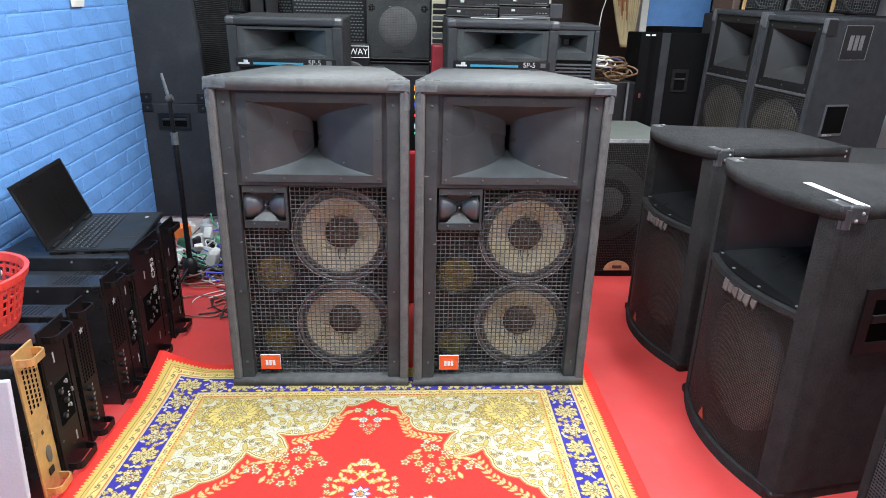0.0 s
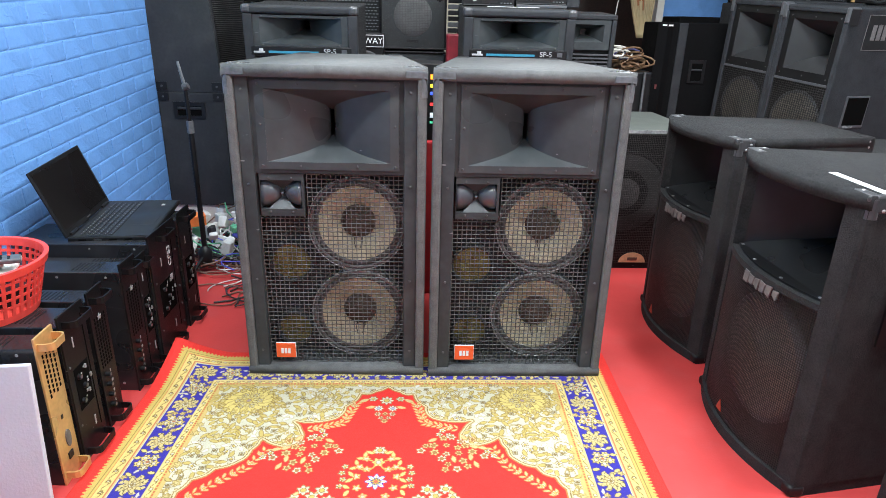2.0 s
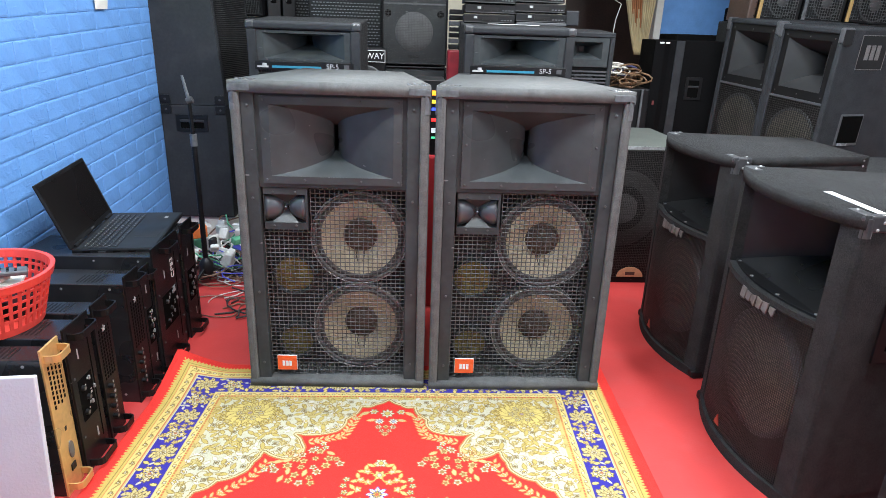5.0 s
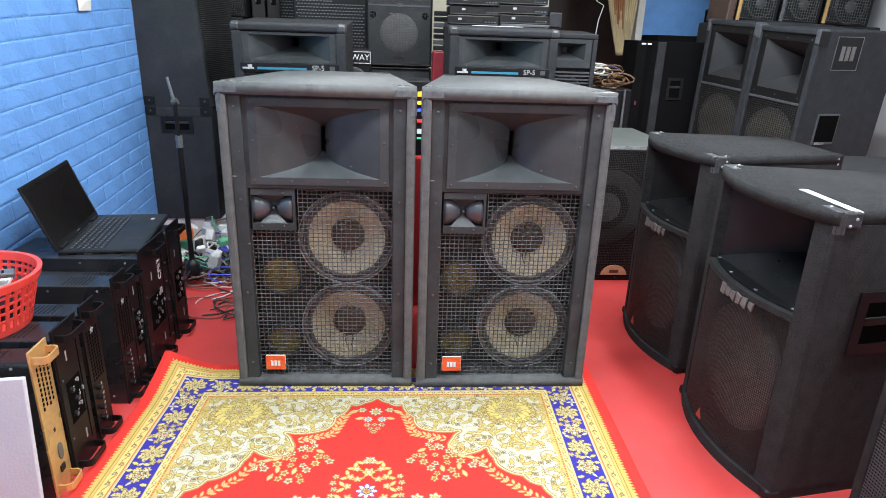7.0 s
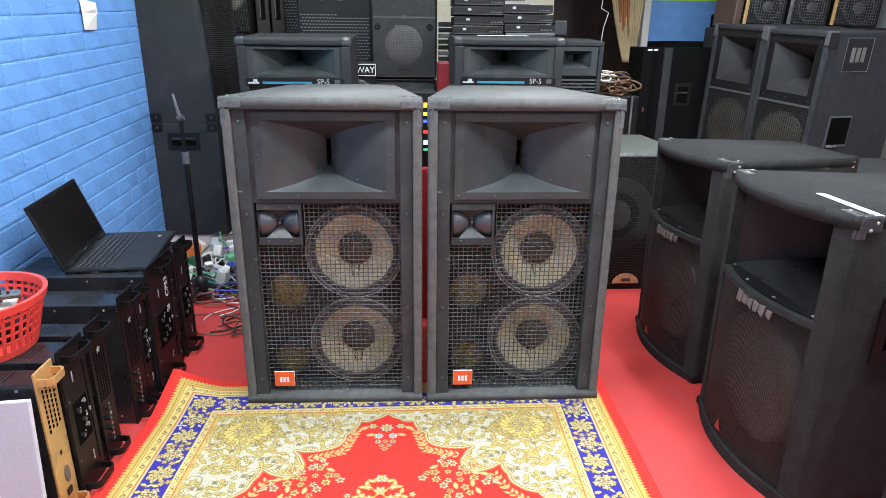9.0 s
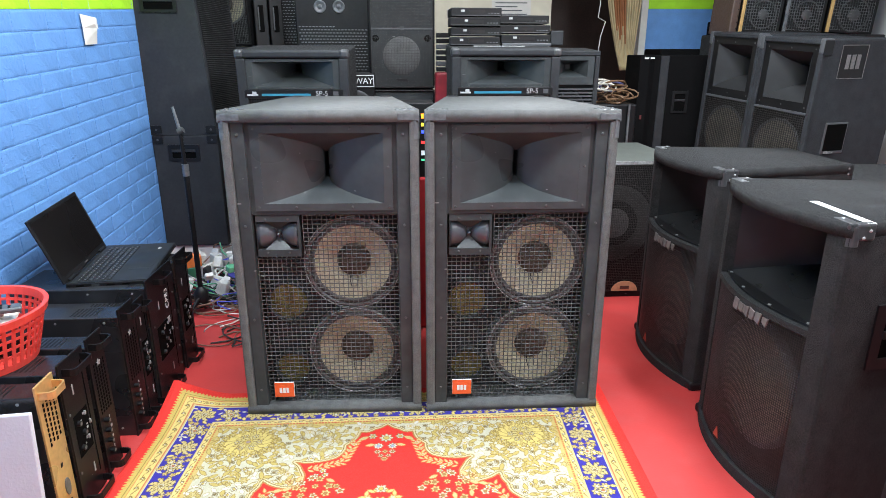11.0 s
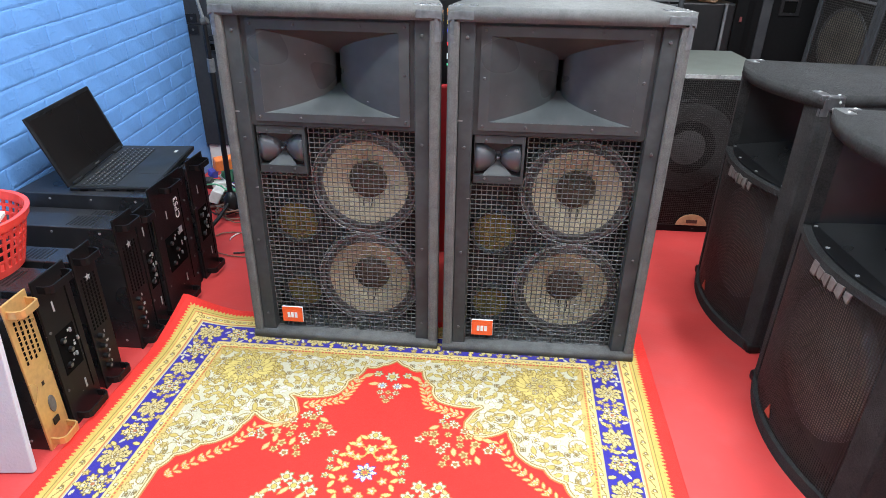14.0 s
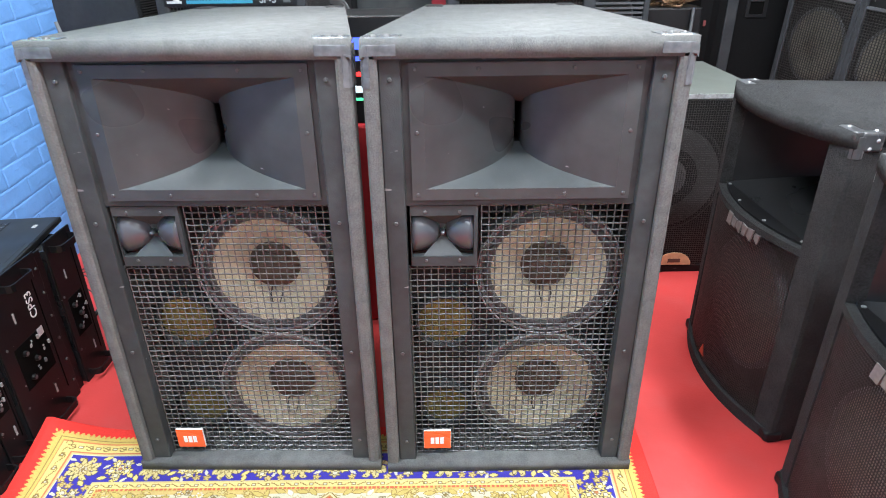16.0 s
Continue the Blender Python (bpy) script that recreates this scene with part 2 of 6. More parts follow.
def wire_grid(x0, x1, z0, z1, pitch, r, y, bm=None, zpitch=None):
    """A grid of round-ish wires, the uprights behind the level ones."""
    b = bm or bmesh.new()
    zpitch = zpitch or pitch
    k = max(1, round((x1 - x0) / pitch))
    for i in range(k + 1):
        x = x0 + (x1 - x0) * i / k
        box(x - r, x + r, y, y + 2 * r, z0, z1, bm=b)
    k = max(1, round((z1 - z0) / zpitch))
    for i in range(k + 1):
        z = z0 + (z1 - z0) * i / k
        box(x0, x1, y - 1.6 * r, y + 0.4 * r, z - r, z + r, bm=b)
    return b


def horn(cx, cz, wm, hm, wt, ht, depth, y, steps=14, power=2.3, vpower=1.15, throat=0.0, closed=True):
    """A rectangular flare from the mouth (wm x hm) at y to the throat (wt x ht), closed at the back."""
    b = bmesh.new()
    rings = []
    for i in range(steps + 1):
        s = i / steps
        w = wt + (wm - wt) * (1 - s) ** power
        h = ht + (hm - ht) * (1 - s) ** vpower
        zc = cz + throat * s
        rings.append([b.verts.new((cx + a * w / 2, y + s * depth, zc + c * h / 2)) for a, c in ((-1, -1), (1, -1), (1, 1), (-1, 1))])
    for a, c in zip(rings, rings[1:]):
        for i in range(4):
            f = b.faces.new((a[i], c[i], c[(i + 1) % 4], a[(i + 1) % 4]))
            f.smooth = True
    if closed:
        b.faces.new(rings[-1])
    for r0, r1 in zip(rings, rings[1:]):
        for i in range(4):
            e = b.edges.get((r0[i], r1[i]))
            e.smooth = False
    return b


# ---- the room ----
WX, BACK, FRONT, RIGHT, TOP = -1.46, 3.4, -3.2, 3.3, 2.75

b = box(WX - 0.3, RIGHT + 0.2, FRONT - 0.2, BACK + 1.6, -0.1, 0)
tagged(part("floor", b, FLOOR_RED), "red vinyl sheet floor, matt and slightly marked", "floor", kind="structure")
b = box(WX - 0.3, RIGHT + 0.2, FRONT - 0.2, BACK + 1.6, TOP, TOP + 0.1)
tagged(part("ceiling", b, CEILING), "plain white painted ceiling", "ceiling", kind="structure")
wall_left = tagged(part("wall_left", box(WX - 0.2, WX, FRONT, BACK + 1.4, 0, TOP), BLUE_PAINT), "blue painted wall clad in foam brick panels with a green band", "wall", kind="structure")
b = box(WX - 0.2, 1.15, BACK, BACK + 0.15, 0, TOP)
tagged(part("wall_back", b, CREAM_PAINT), "cream painted brick wall behind stacked equipment", "wall", kind="structure")
b = box(1.94, RIGHT + 0.2, BACK, BACK + 0.15, 0, 1.582)
box(1.94, RIGHT + 0.2, BACK + 0.002, BACK + 0.15, 1.745, TOP, bm=b)
tagged(part("wall_back_blue", b, BLUE_PAINT), "blue painted wall beside a curtained doorway", "wall", kind="structure")
b = box(1.94, RIGHT + 0.2, BACK - 0.002, BACK + 0.15, 1.582, 1.745)
tagged(part("trim_green", b, GREEN_PAINT), "bright green painted band on the wall", "wall band", kind="structure")
b = box(1.15, 1.94, BACK, BACK + 0.15, 2.1, TOP)
tagged(part("wall_over_doorway", b, CREAM_PAINT), "cream wall over the doorway", "wall", kind="structure")
# Added backing; its brown colour stands for the darkness beyond the doorway.
tagged(part("doorway_backing", box(0.6, 2.8, BACK + 1.4, BACK + 1.5, 0, TOP), BROWN), "dark backing added behind the doorway to stand for its darkness", "wall", kind="structure")
# Right and front walls are added out of view as reflectors.
tagged(part("wall_right_fill", box(RIGHT, RIGHT + 0.2, FRONT, BACK + 1.4, 0, TOP), FILL_WALL), "added white wall out of view behind the loudspeakers, bounces fill light", "wall", kind="structure")
tagged(part("wall_front_fill", box(WX - 0.2, RIGHT + 0.2, FRONT - 0.15, FRONT, 0, TOP), FILL_WALL), "added white wall out of view, bounces fill light", "wall", kind="structure")


def tube_light(x, y, power, turn=0, along=1.2):
    r = root("ceiling_light", "assumed white ceiling fitting with a bright tube, out of view", "ceiling light", pose(x, y, TOP, 0, 0, turn), "ceiling lights")
    part("housing", box(-0.07, 0.07, -along / 2, along / 2, -0.05, 0, 0.008), CEILING, r)
    part("diffuser", box(-0.055, 0.055, -along / 2 + 0.02, along / 2 - 0.02, -0.065, -0.05), glow("tube_glow", (1, 0.98, 0.95), 6), r)
    la = bpy.data.lights.new("tube_lamp", "AREA")
    la.shape, la.size, la.size_y, la.energy, la.color = "RECTANGLE", 0.14, along, power, (0.88, 0.95, 1.0)
    lo = new("tube_lamp", la)
    lo.matrix_basis = pose(x, y, TOP - 0.075, 0, 0, turn)


# Positions are assumed, out of view; the y -2.5 pair is added frontal fill.
for lx, ly, power, turn in ((-0.5, -2.5, 24, 0), (1.3, -2.5, 40, 0), (-0.6, -0.6, 62, 90), (1.3, -0.75, 88, 90), (0.0, 0.3, 34, 90), (-0.4, 1.4, 26, 0), (1.3, 0.8, 68, 0)):
    tube_light(lx, ly, power, turn)


# ---- the two large loudspeakers on the rug ----
def dual_woofer_speaker(m, label):
    """Origin at the middle of the front bottom edge, front towards -y."""
    W, H, D, BW = 0.617, 1.06, 0.65, 0.40
    r = root("loudspeaker", label, "loudspeaker", m, "pair of tall loudspeakers")
    h, t, rec = W / 2, 0.03, 0.024
    hb = BW / 2
    # shell: two sides, top, bottom, back
    for s in (-1, 1):
        o = [(s * (h - 0.014), 0), (s * (h - 0.006), 0.0022), (s * (h - 0.0018), 0.007), (s * h, 0.015), (s * h, 0.035), (s * hb, D), (s * (hb - t), D), (s * (h - t), 0.03), (s * (h - t), 0.004), (s * (h - t + 0.006), 0)]
        b = prism(o, 0.03, H - 0.03)
        bmesh.ops.recalc_face_normals(b, faces=b.faces)
        part("side_panel", b, CARPET, r)
    top = [(-h, 0), (h, 0), (h, 0.03), (hb, D), (-hb, D), (-h, 0.03)]
    part("top_panel", prism(top, H - 0.036, H, 0.0155, seg=5), CARPET, r, "worn grey carpet top", smooth=True)
    part("bottom_panel", prism(top, 0.0, 0.028, 0.012, seg=4), CARPET, r, smooth=True)
    part("back_panel", box(-hb + t, hb - t, D - 0.03, D - 0.004, 0.03, H - 0.03), BAFFLE, r)
    # front edge strips
    for s, x0, x1 in ((-1, -h + t, -h + 0.072), (1, h - 0.072, h - t)):
        b = box(x0, x1, 0.014, 0.05, 0.026, H - 0.034, 0.003)
        st = part("edge_strip", b, BAFFLE, r)
        xm = (x0 + x1) / 2
        screw_set(((xm, 0.09), (xm, 0.36), (xm, 0.69), (xm, 0.985)), 0.012, st)
    # baffle, with holes for drivers and ports left open behind the grille
    y0, y1 = 0.038, 0.056
    for a in ((-h + 0.072, h - 0.072, 0.724, 0.741), (-h + 0.072, h - 0.072, 1.012, H - 0.032), (-h + 0.072, -0.22, 0.741, 1.012), (0.22, h - 0.072, 0.741, 1.012)):
        part("baffle_rail", box(a[0], a[1], y0 - 0.01, y1, a[2], a[3]), BAFFLE, r)
    part("baffle_lower", box(-h + 0.072, h - 0.072, 0.128, 0.14, 0.03, 0.73), CHARCOAL, r)
    # the large horn
    part("horn_flange", plate_with_hole(-0.222, 0.222, 0.738, 1.014, -0.194, 0.194, 0.762, 0.988, 0.022, 0.034), HORN, r)
    hn = part("horn", horn(0, 0.875, 0.388, 0.226, 0.013, 0.086, 0.105, 0.0225, 24, 1.9, 1.0, -0.002, False), HORN, r, "dark grey moulded flare of the horn")
    # Throat is black instead of horn grey, to put the slot's shade in.
    part("throat", horn(0, 0.873, 0.0134, 0.0864, 0.010, 0.07, 0.16, 0.1273, 3), BLACK, hn, "deep slot of the throat, coloured black for its shade")
    pl = [(-0.21, 1.002), (-0.09, 1.002), (0.09, 1.002), (0.21, 1.002), (-0.21, 0.75), (-0.09, 0.75), (0.09, 0.75), (0.21, 0.75), (-0.209, 0.88), (0.209, 0.88)]
    screw_set(pl, 0.022, r, 0.0042)
    screw_set(((-0.08, 1.021), (0.085, 1.021)), 0.0285, r)
    # twin-cheek tweeter: two bulging cheeks with a waist between them, in a shallow plate
    part("tweeter_plate", plate_with_hole(-0.229, -0.0865, 0.58, 0.722, -0.2275, -0.0945, 0.603, 0.70, 0.03, 0.05), BAFFLE, r)
    tw = part("tweeter", box(-0.2273, -0.0947, 0.062, 0.07, 0.6032, 0.6998), BAFFLE, r, "small horn tweeter with two rounded cheeks")
    for s in (-1, 1):
        b = bmesh.new()
        bmesh.ops.create_uvsphere(b, u_segments=28, v_segments=18, radius=1.0)
        for v in b.verts:
            v.co = Vector((-0.161 + s * (0.0655 - 0.061 * max(0.0, -s * v.co.x)), 0.064 + min(0.0, v.co.y) * 0.036, 0.6515 + v.co.z * 0.0475)) if s * v.co.x < 0 else Vector((-0.161 + s * 0.0655, 0.064 + min(0.0, v.co.y) * 0.036, 0.6515 + v.co.z * 0.0475))
        part("cheek", b, CHEEK, tw, smooth=True)
    for zf, zb in ((0.6035, 0.638), (0.6995, 0.668)):
        b = bmesh.new()
        v = [b.verts.new(p) for p in ((-0.205, 0.033, zf), (-0.117, 0.033, zf), (-0.155, 0.0615, zb), (-0.167, 0.0615, zb))]
        b.faces.new(v)
        part("lip", b, HORN if zf < 0.65 else BAFFLE, tw)
    part("bead", lathe(((0, 0.04), (0.004, 0.042), (0.0055, 0.05), (0.0055, 0.062)), 14, Matrix.Translation((-0.161, 0, 0.653))), CHEEK, tw, smooth=True)
    screw_set(((-0.197, 0.708), (-0.125, 0.708), (-0.197, 0.594), (-0.125, 0.594)), 0.030, r, 0.004)
    # two woofers
    for cz in (0.543, 0.212):
        t_ = Matrix.Translation((0.078, 0, cz))
        w = part("woofer", lathe(((0.163, 0.128), (0.163, 0.068), (0.157, 0.064), (0.151, 0.066), (0.149, 0.075)), 48, t_), FRAME_GREY, r, "woofer in a bolted grey frame", smooth=True)
        part("rim", lathe(((0.1655, 0.07), (0.1655, 0.062), (0.1645, 0.0605), (0.1625, 0.0605), (0.1618, 0.064)), 64, t_), RIM, w, "bright worn outer rim", smooth=True)
        part("surround", lathe(((0.151, 0.072), (0.145, 0.064), (0.139, 0.062), (0.133, 0.068), (0.13, 0.074)), 48, t_), RUBBER, w, smooth=True)
        part("cone", lathe(((0.134, 0.070), (0.107, 0.08), (0.08, 0.094), (0.052, 0.112)), 48, t_), CONE, w, "tan paper cone", smooth=True)
        part("dust_cap", lathe(((0.06, 0.108), (0.051, 0.093), (0.032, 0.084), (0, 0.08)), 32, t_), CAP, w, "brown dust cap", smooth=True)
        screw_set([(0.078 + 0.157 * math.cos(math.pi * (i + 0.5) / 4), cz + 0.157 * math.sin(math.pi * (i + 0.5) / 4)) for i in range(8)], 0.064, w, 0.005)
        for s in (-1, 1):
            part("lead_wire", tube([(0.078 + s * 0.012, 0.104, cz - 0.056), (0.078 + s * 0.014, 0.09, cz - 0.07), (0.078 + s * 0.008, 0.078, cz - 0.088)], 0.0018, 5), BLACK, w)
    # ports with wadding
    for cz, rr in ((0.388, 0.068), (0.128, 0.06)):
        t_ = Matrix.Translation((-0.158, 0, cz))
        p = part("port", lathe(((rr + 0.008, 0.128), (rr + 0.008, 0.098), (rr, 0.096), (rr - 0.003, 0.12)), 32, t_), BAFFLE, r, "round port stuffed with yellow wadding", smooth=True)
        b = lathe(((rr - 0.002, 0.112), (rr * 0.6, 0.11), (rr * 0.3, 0.109), (0, 0.108)), 24, t_)
        for v in b.verts:
            v.co.y += 0.008 * noise.noise(v.co * 40)
        part("wadding", b, WOOL, p, smooth=True)
    # woven wire grille in an L shape
    x0, x1 = -h + 0.074, h - 0.074
    gr = bmesh.new()
    # woven: each wire swings in front of and behind the crossing ones
    nx, nz, wr = 30, 46, 0.0017
    dx, dz = (x1 - x0) / nx, (0.7185 - 0.030) / nz
    for i in range(nx + 1):
        x = x0 + dx * i
        last = int((0.573 - 0.030) / dz) if x < -0.09 else nz
        pts = []
        for k in range(last + 1):
            pts.append((x, 0.0405 + 0.0011 * (-1) ** (i + k), 0.030 + dz * k))
        tube(pts, wr, 4, gr)
    for k in range(nz + 1):
        z = 0.030 + dz * k
        first = 0 if z < 0.574 else int(math.ceil((-0.09 - x0) / dx))
        tube([(x0 + dx * i, 0.0405 - 0.0011 * (-1) ** (i + k), z) for i in range(first, nx + 1)], wr, 4, gr)
    g = part("grille", gr, WIRE, r, "black woven wire grille with worn wires")
    b = bmesh.new()
    k = round((x1 + 0.085) / dx)
    for i in range(k + 1):
        x = -0.085 + (x1 + 0.085) * i / k
        box(x - 0.0014, x + 0.0014, 0.034, 0.044, 0.719, 0.7245, bm=b)
    k = round((-0.09 - x0) / dx)
    for i in range(k + 1):
        x = x0 + (-0.09 - x0) * i / k
        box(x - 0.0014, x + 0.0014, 0.034, 0.044, 0.573, 0.5785, bm=b)
    tagged(part("wire_ends", b, STEEL, g), kind="stuff")
    bd = part("badge", box(-0.216, -0.146, 0.030, 0.036, 0.05, 0.108, 0.002), WHITE, r, "orange badge with a pale edge and plain white marks")
    part("badge_field", box(-0.2148, -0.1472, 0.0285, 0.031, 0.0512, 0.1068), ORANGE, bd)
    for k in range(3):
        part("mark", box(-0.198 + 0.012 * k, -0.189 + 0.012 * k, 0.0275, 0.0287, 0.067, 0.087), WHITE, bd)
    # corner protectors: bent metal caps over the front corners, plain black ones behind
    for sx in (-1, 1):
        q = 0.0165
        arc_ = [(q - (q + 0.0015) * math.sin(a * math.pi / 12), H - q + (q + 0.0015) * math.cos(a * math.pi / 12)) for a in range(7)]
        prof = [(0.046, H + 0.0016)] + arc_ + [(-0.0016, H - 0.03)]
        inner = [(y + 0.003, z - 0.003) for y, z in prof]
        b = bmesh.new()
        rows_ = []
        for xx in (h - 0.066, h - 0.012, h - 0.004, h + 0.001):
            dz = 0.0 if xx < h - 0.01 else 0.0015 if xx < h else 0.008
            rows_.append([b.verts.new((sx * (xx - (0.010 * min(1, max(0, y / 0.046)) if xx < h - 0.05 else 0)), max(y, -0.0016), z - dz)) for y, z in prof])
        for r0, r1 in zip(rows_, rows_[1:]):
            for i in range(len(prof) - 1):
                b.faces.new((r0[i], r1[i], r1[i + 1], r0[i + 1]))
        side = [(h - 0.0165, -0.0018), (h - 0.014, -0.0018), (h - 0.0052, 0.001), (h - 0.0002, 0.006), (h + 0.0018, 0.015), (h + 0.0016, 0.05)]
        rows_ = [[b.verts.new((sx * x, y, z)) for x, y in side] for z in (H - 0.012, H - 0.045, H - 0.088)]
        for r0, r1 in zip(rows_, rows_[1:]):
            for i in range(len(side) - 1):
                b.faces.new((r0[i], r1[i], r1[i + 1], r0[i + 1]))
        bmesh.ops.recalc_face_normals(b, faces=b.faces)
        bmesh.ops.solidify(b, geom=b.faces[:], thickness=0.002)
        co = part("corner_protector", b, CHROME, r, "scuffed bent metal corner")
        for px, py in ((0.022, 0.026), (0.046, 0.03)):
            part("rivet", lathe(((0, -0.0042), (0.006, -0.003), (0.008, 0.0)), 12, Matrix.Translation((sx * (h - px), py, H + 0.001)) @ Matrix.Rotation(radians(-90), 4, "X")), STEEL, co, smooth=True)
        b = bmesh.new()
        xa, xb = (-hb - 0.004, -hb + 0.05) if sx < 0 else (hb - 0.05, hb + 0.004)
        box(xa, xb, D - 0.055, D + 0.003, H - 0.06, H + 0.0025, 0.008, b, 3)
        part("corner_protector", b, BLACK, r)
    return r


dual_woofer_speaker(pose(0.3175, 0.0, 0.006), "tall grey carpeted loudspeaker with caged woofers on the rug")
dual_woofer_speaker(pose(-0.3175, 0.012, 0.006, 0, 0, -1.0), "tall grey carpeted loudspeaker with scuffed corners on the rug")


# ---- curved-front loudspeakers ----
def curved_speaker(m, label):
    """Origin at the middle of the front bottom chord, bowed front towards -y."""
    W, H, D, BW, BOW = 0.57, 0.853, 0.54, 0.40, 0.07
    r = root("curved_loudspeaker", label, "loudspeaker", m, "curved front loudspeakers")
    h = W / 2

    def arc(inset=0.0, n=16, x0=-h, x1=h):
        return [(x0 + (x1 - x0) * i / n, -BOW * (1 - ((x0 + (x1 - x0) * i / n) / h) ** 2) + inset) for i in range(n + 1)]
    out = arc() + [(BW / 2, D), (-BW / 2, D)]
    part("top_panel", prism(out, H - 0.034, H, 0.0165, seg=4), CARPET_BLACK, r, "black carpet top with rounded edge", smooth=True)
    part("bottom_panel", prism(out, 0, 0.035, 0.008), CARPET_BLACK, r)
    for s in (-1, 1):
        o = [(s * (h - 0.012), -0.005), (s * (h - 0.003), 0.001), (s * h, 0.012), (s * (BW / 2), D), (s * (BW / 2 - 0.02), D), (s * (h - 0.073), 0.03), (s * (h - 0.057), -0.018)]
        b = prism(o, 0.035, H - 0.034)
        bmesh.ops.recalc_face_normals(b, faces=b.faces)
        part("side_panel", b, CARPET_BLACK, r)
        # corner: a rounded upright stub under a bent cap, with a riveted plate on the flank
        b = cyl((s * (h - 0.0165), 0.013, H - 0.056), (s * (h - 0.0165), 0.013, H - 0.008), 0.018, 20)
        box(min(s * (h - 0.002), s * (h - 0.072)), max(s * (h - 0.002), s * (h - 0.072)), -0.0055, 0.028, H - 0.018, H + 0.0022, 0.008, b, 3)
        box(min(s * (h + 0.0005), s * (h - 0.022)), max(s * (h + 0.0005), s * (h - 0.022)), 0.01, 0.062, H - 0.042, H + 0.0022, 0.007, b, 3)
        co = part("corner_protector", b, CORNER, r, "dull steel corner with bright rivets")
        for x, y in ((h - 0.052, 0.012), (h - 0.014, 0.046)):
            part("rivet", lathe(((0, -0.0022), (0.0032, -0.0018), (0.0044, 0.0)), 10, Matrix.Translation((s * x, y, H + 0.0021)) @ Matrix.Rotation(radians(-90), 4, "X")), RIM, co, smooth=True)
        for y, z in ((0.046, H - 0.016), (0.032, H - 0.034)):
            part("rivet", lathe(((0, -0.0022), (0.0032, -0.0018), (0.0044, 0.0)), 10, Matrix.Translation((s * (h + 0.0006), y, z)) @ Matrix.Rotation(radians(90 * s), 4, "Z")), RIM, co, smooth=True)
        part("corner_protector", box(min(s * (h + 0.002), s * (h - 0.04)), max(s * (h + 0.002), s * (h - 0.04)), -0.0135, 0.035, 0.0, 0.034, 0.01, seg=3), BLACK, r)
    part("back_panel", box(-BW / 2 + 0.02, BW / 2 - 0.02, D - 0.03, D - 0.005, 0.035, H - 0.034), BLACK, r)
    for s in (-1, 1):
        x0, x1 = sorted((s * (BW / 2 + 0.003), s * (BW / 2 - 0.042)))
        co = part("corner_protector", box(x0, x1, D - 0.045, D + 0.003, H - 0.045, H + 0.002, 0.01, seg=3), BLACK, r, "black plastic back corner")
        for z in (H - 0.015, H - 0.034):
            part("rivet", lathe(((0, -0.0022), (0.0032, -0.0018), (0.0044, 0.0)), 10, Matrix.Translation((s * (BW / 2 + 0.003), D - 0.02, z)) @ Matrix.Rotation(radians(90 * s), 4, "Z")), RIM, co, smooth=True)
    # square horn in the upper part
    xm = h - 0.054
    hn = part("horn", horn(0, 0.685, 2 * xm, 0.255, 0.06, 0.12, 0.26, 0.0, 12, 1.3, 1.6, 0.02), mat("glossy_black_horn", (0.013, 0.0135, 0.0145), 0.32, 0, 0.2, 25, 0.04, 400, 0.25), r, "deep glossy black square horn")
    # shelf between horn and grille
    ar = arc(0.006, 14, -xm - 0.01, xm + 0.01)
    o = ar + [(xm, 0.01), (-xm, 0.01)]
    part("shelf", prism(o, 0.537, 0.555, 0.005), CARPET_BLACK, r)
    o2 = arc(0.028, 14, -xm + 0.002, xm - 0.002) + [(xm - 0.01, 0.008), (-xm + 0.01, 0.008)]
    sh = part("shelf_strip", prism(o2, 0.555, 0.561), BLACK, r)
    for x in (-0.2, -0.07, 0.07, 0.2):
        y = -BOW * (1 - (x / h) ** 2) + 0.036
        part("screw", cyl((x, y, 0.56), (x, y, 0.5635), 0.005, 8), RIM, sh)
    # bowed perforated grille
    b = bmesh.new()
    n = 74
    g = arc(0.012, n, -xm, xm)
    for i in range(n + 1):
        x, y = g[i]
        box(x - 0.0008, x + 0.0008, y, y + 0.0016, 0.035, 0.539, bm=b)
    rows = 68
    for k in range(rows + 1):
        z = 0.035 + (0.539 - 0.035) * k / rows
        vs = []
        pts = arc(0.0125, 14, -xm, xm)
        for x, y in pts:
            vs.append([b.verts.new((x, y + dy, z + dz)) for dy, dz in ((0, -0.0008), (0, 0.0008), (0.0015, 0.0008), (0.0015, -0.0008))])
        for a, c in zip(vs, vs[1:]):
            for q in range(4):
                b.faces.new((a[q], c[q], c[(q + 1) % 4], a[(q + 1) % 4]))
    part("grille", b, GRILLE, r, "black perforated steel grille bowed outwards")
    part("baffle", box(-xm, xm, 0.03, 0.045, 0.035, 0.53), BLACK, r)
    t_ = Matrix.Translation((0, 0, 0.275))
    w = part("woofer", lathe(((0.195, 0.03), (0.195, 0.008), (0.188, 0.004), (0.178, 0.008)), 40, t_), FRAME_GREY, r, smooth=True)
    part("cone", lathe(((0.185, 0.01), (0.17, 0.003), (0.155, 0.012), (0.11, 0.022), (0.08, 0.028)), 40, t_), mat("dark_cone", (0.19, 0.165, 0.14), 0.7, 0, 0.3, 40), w, smooth=True)
    part("dust_cap", lathe(((0.082, 0.026), (0.06, 0.012), (0, 0.004)), 32, t_), mat("tan_cap", (0.2, 0.175, 0.145), 0.7, 0, 0.3, 40), w, smooth=True)
    # name plate as plain angular blocks
    lg = None
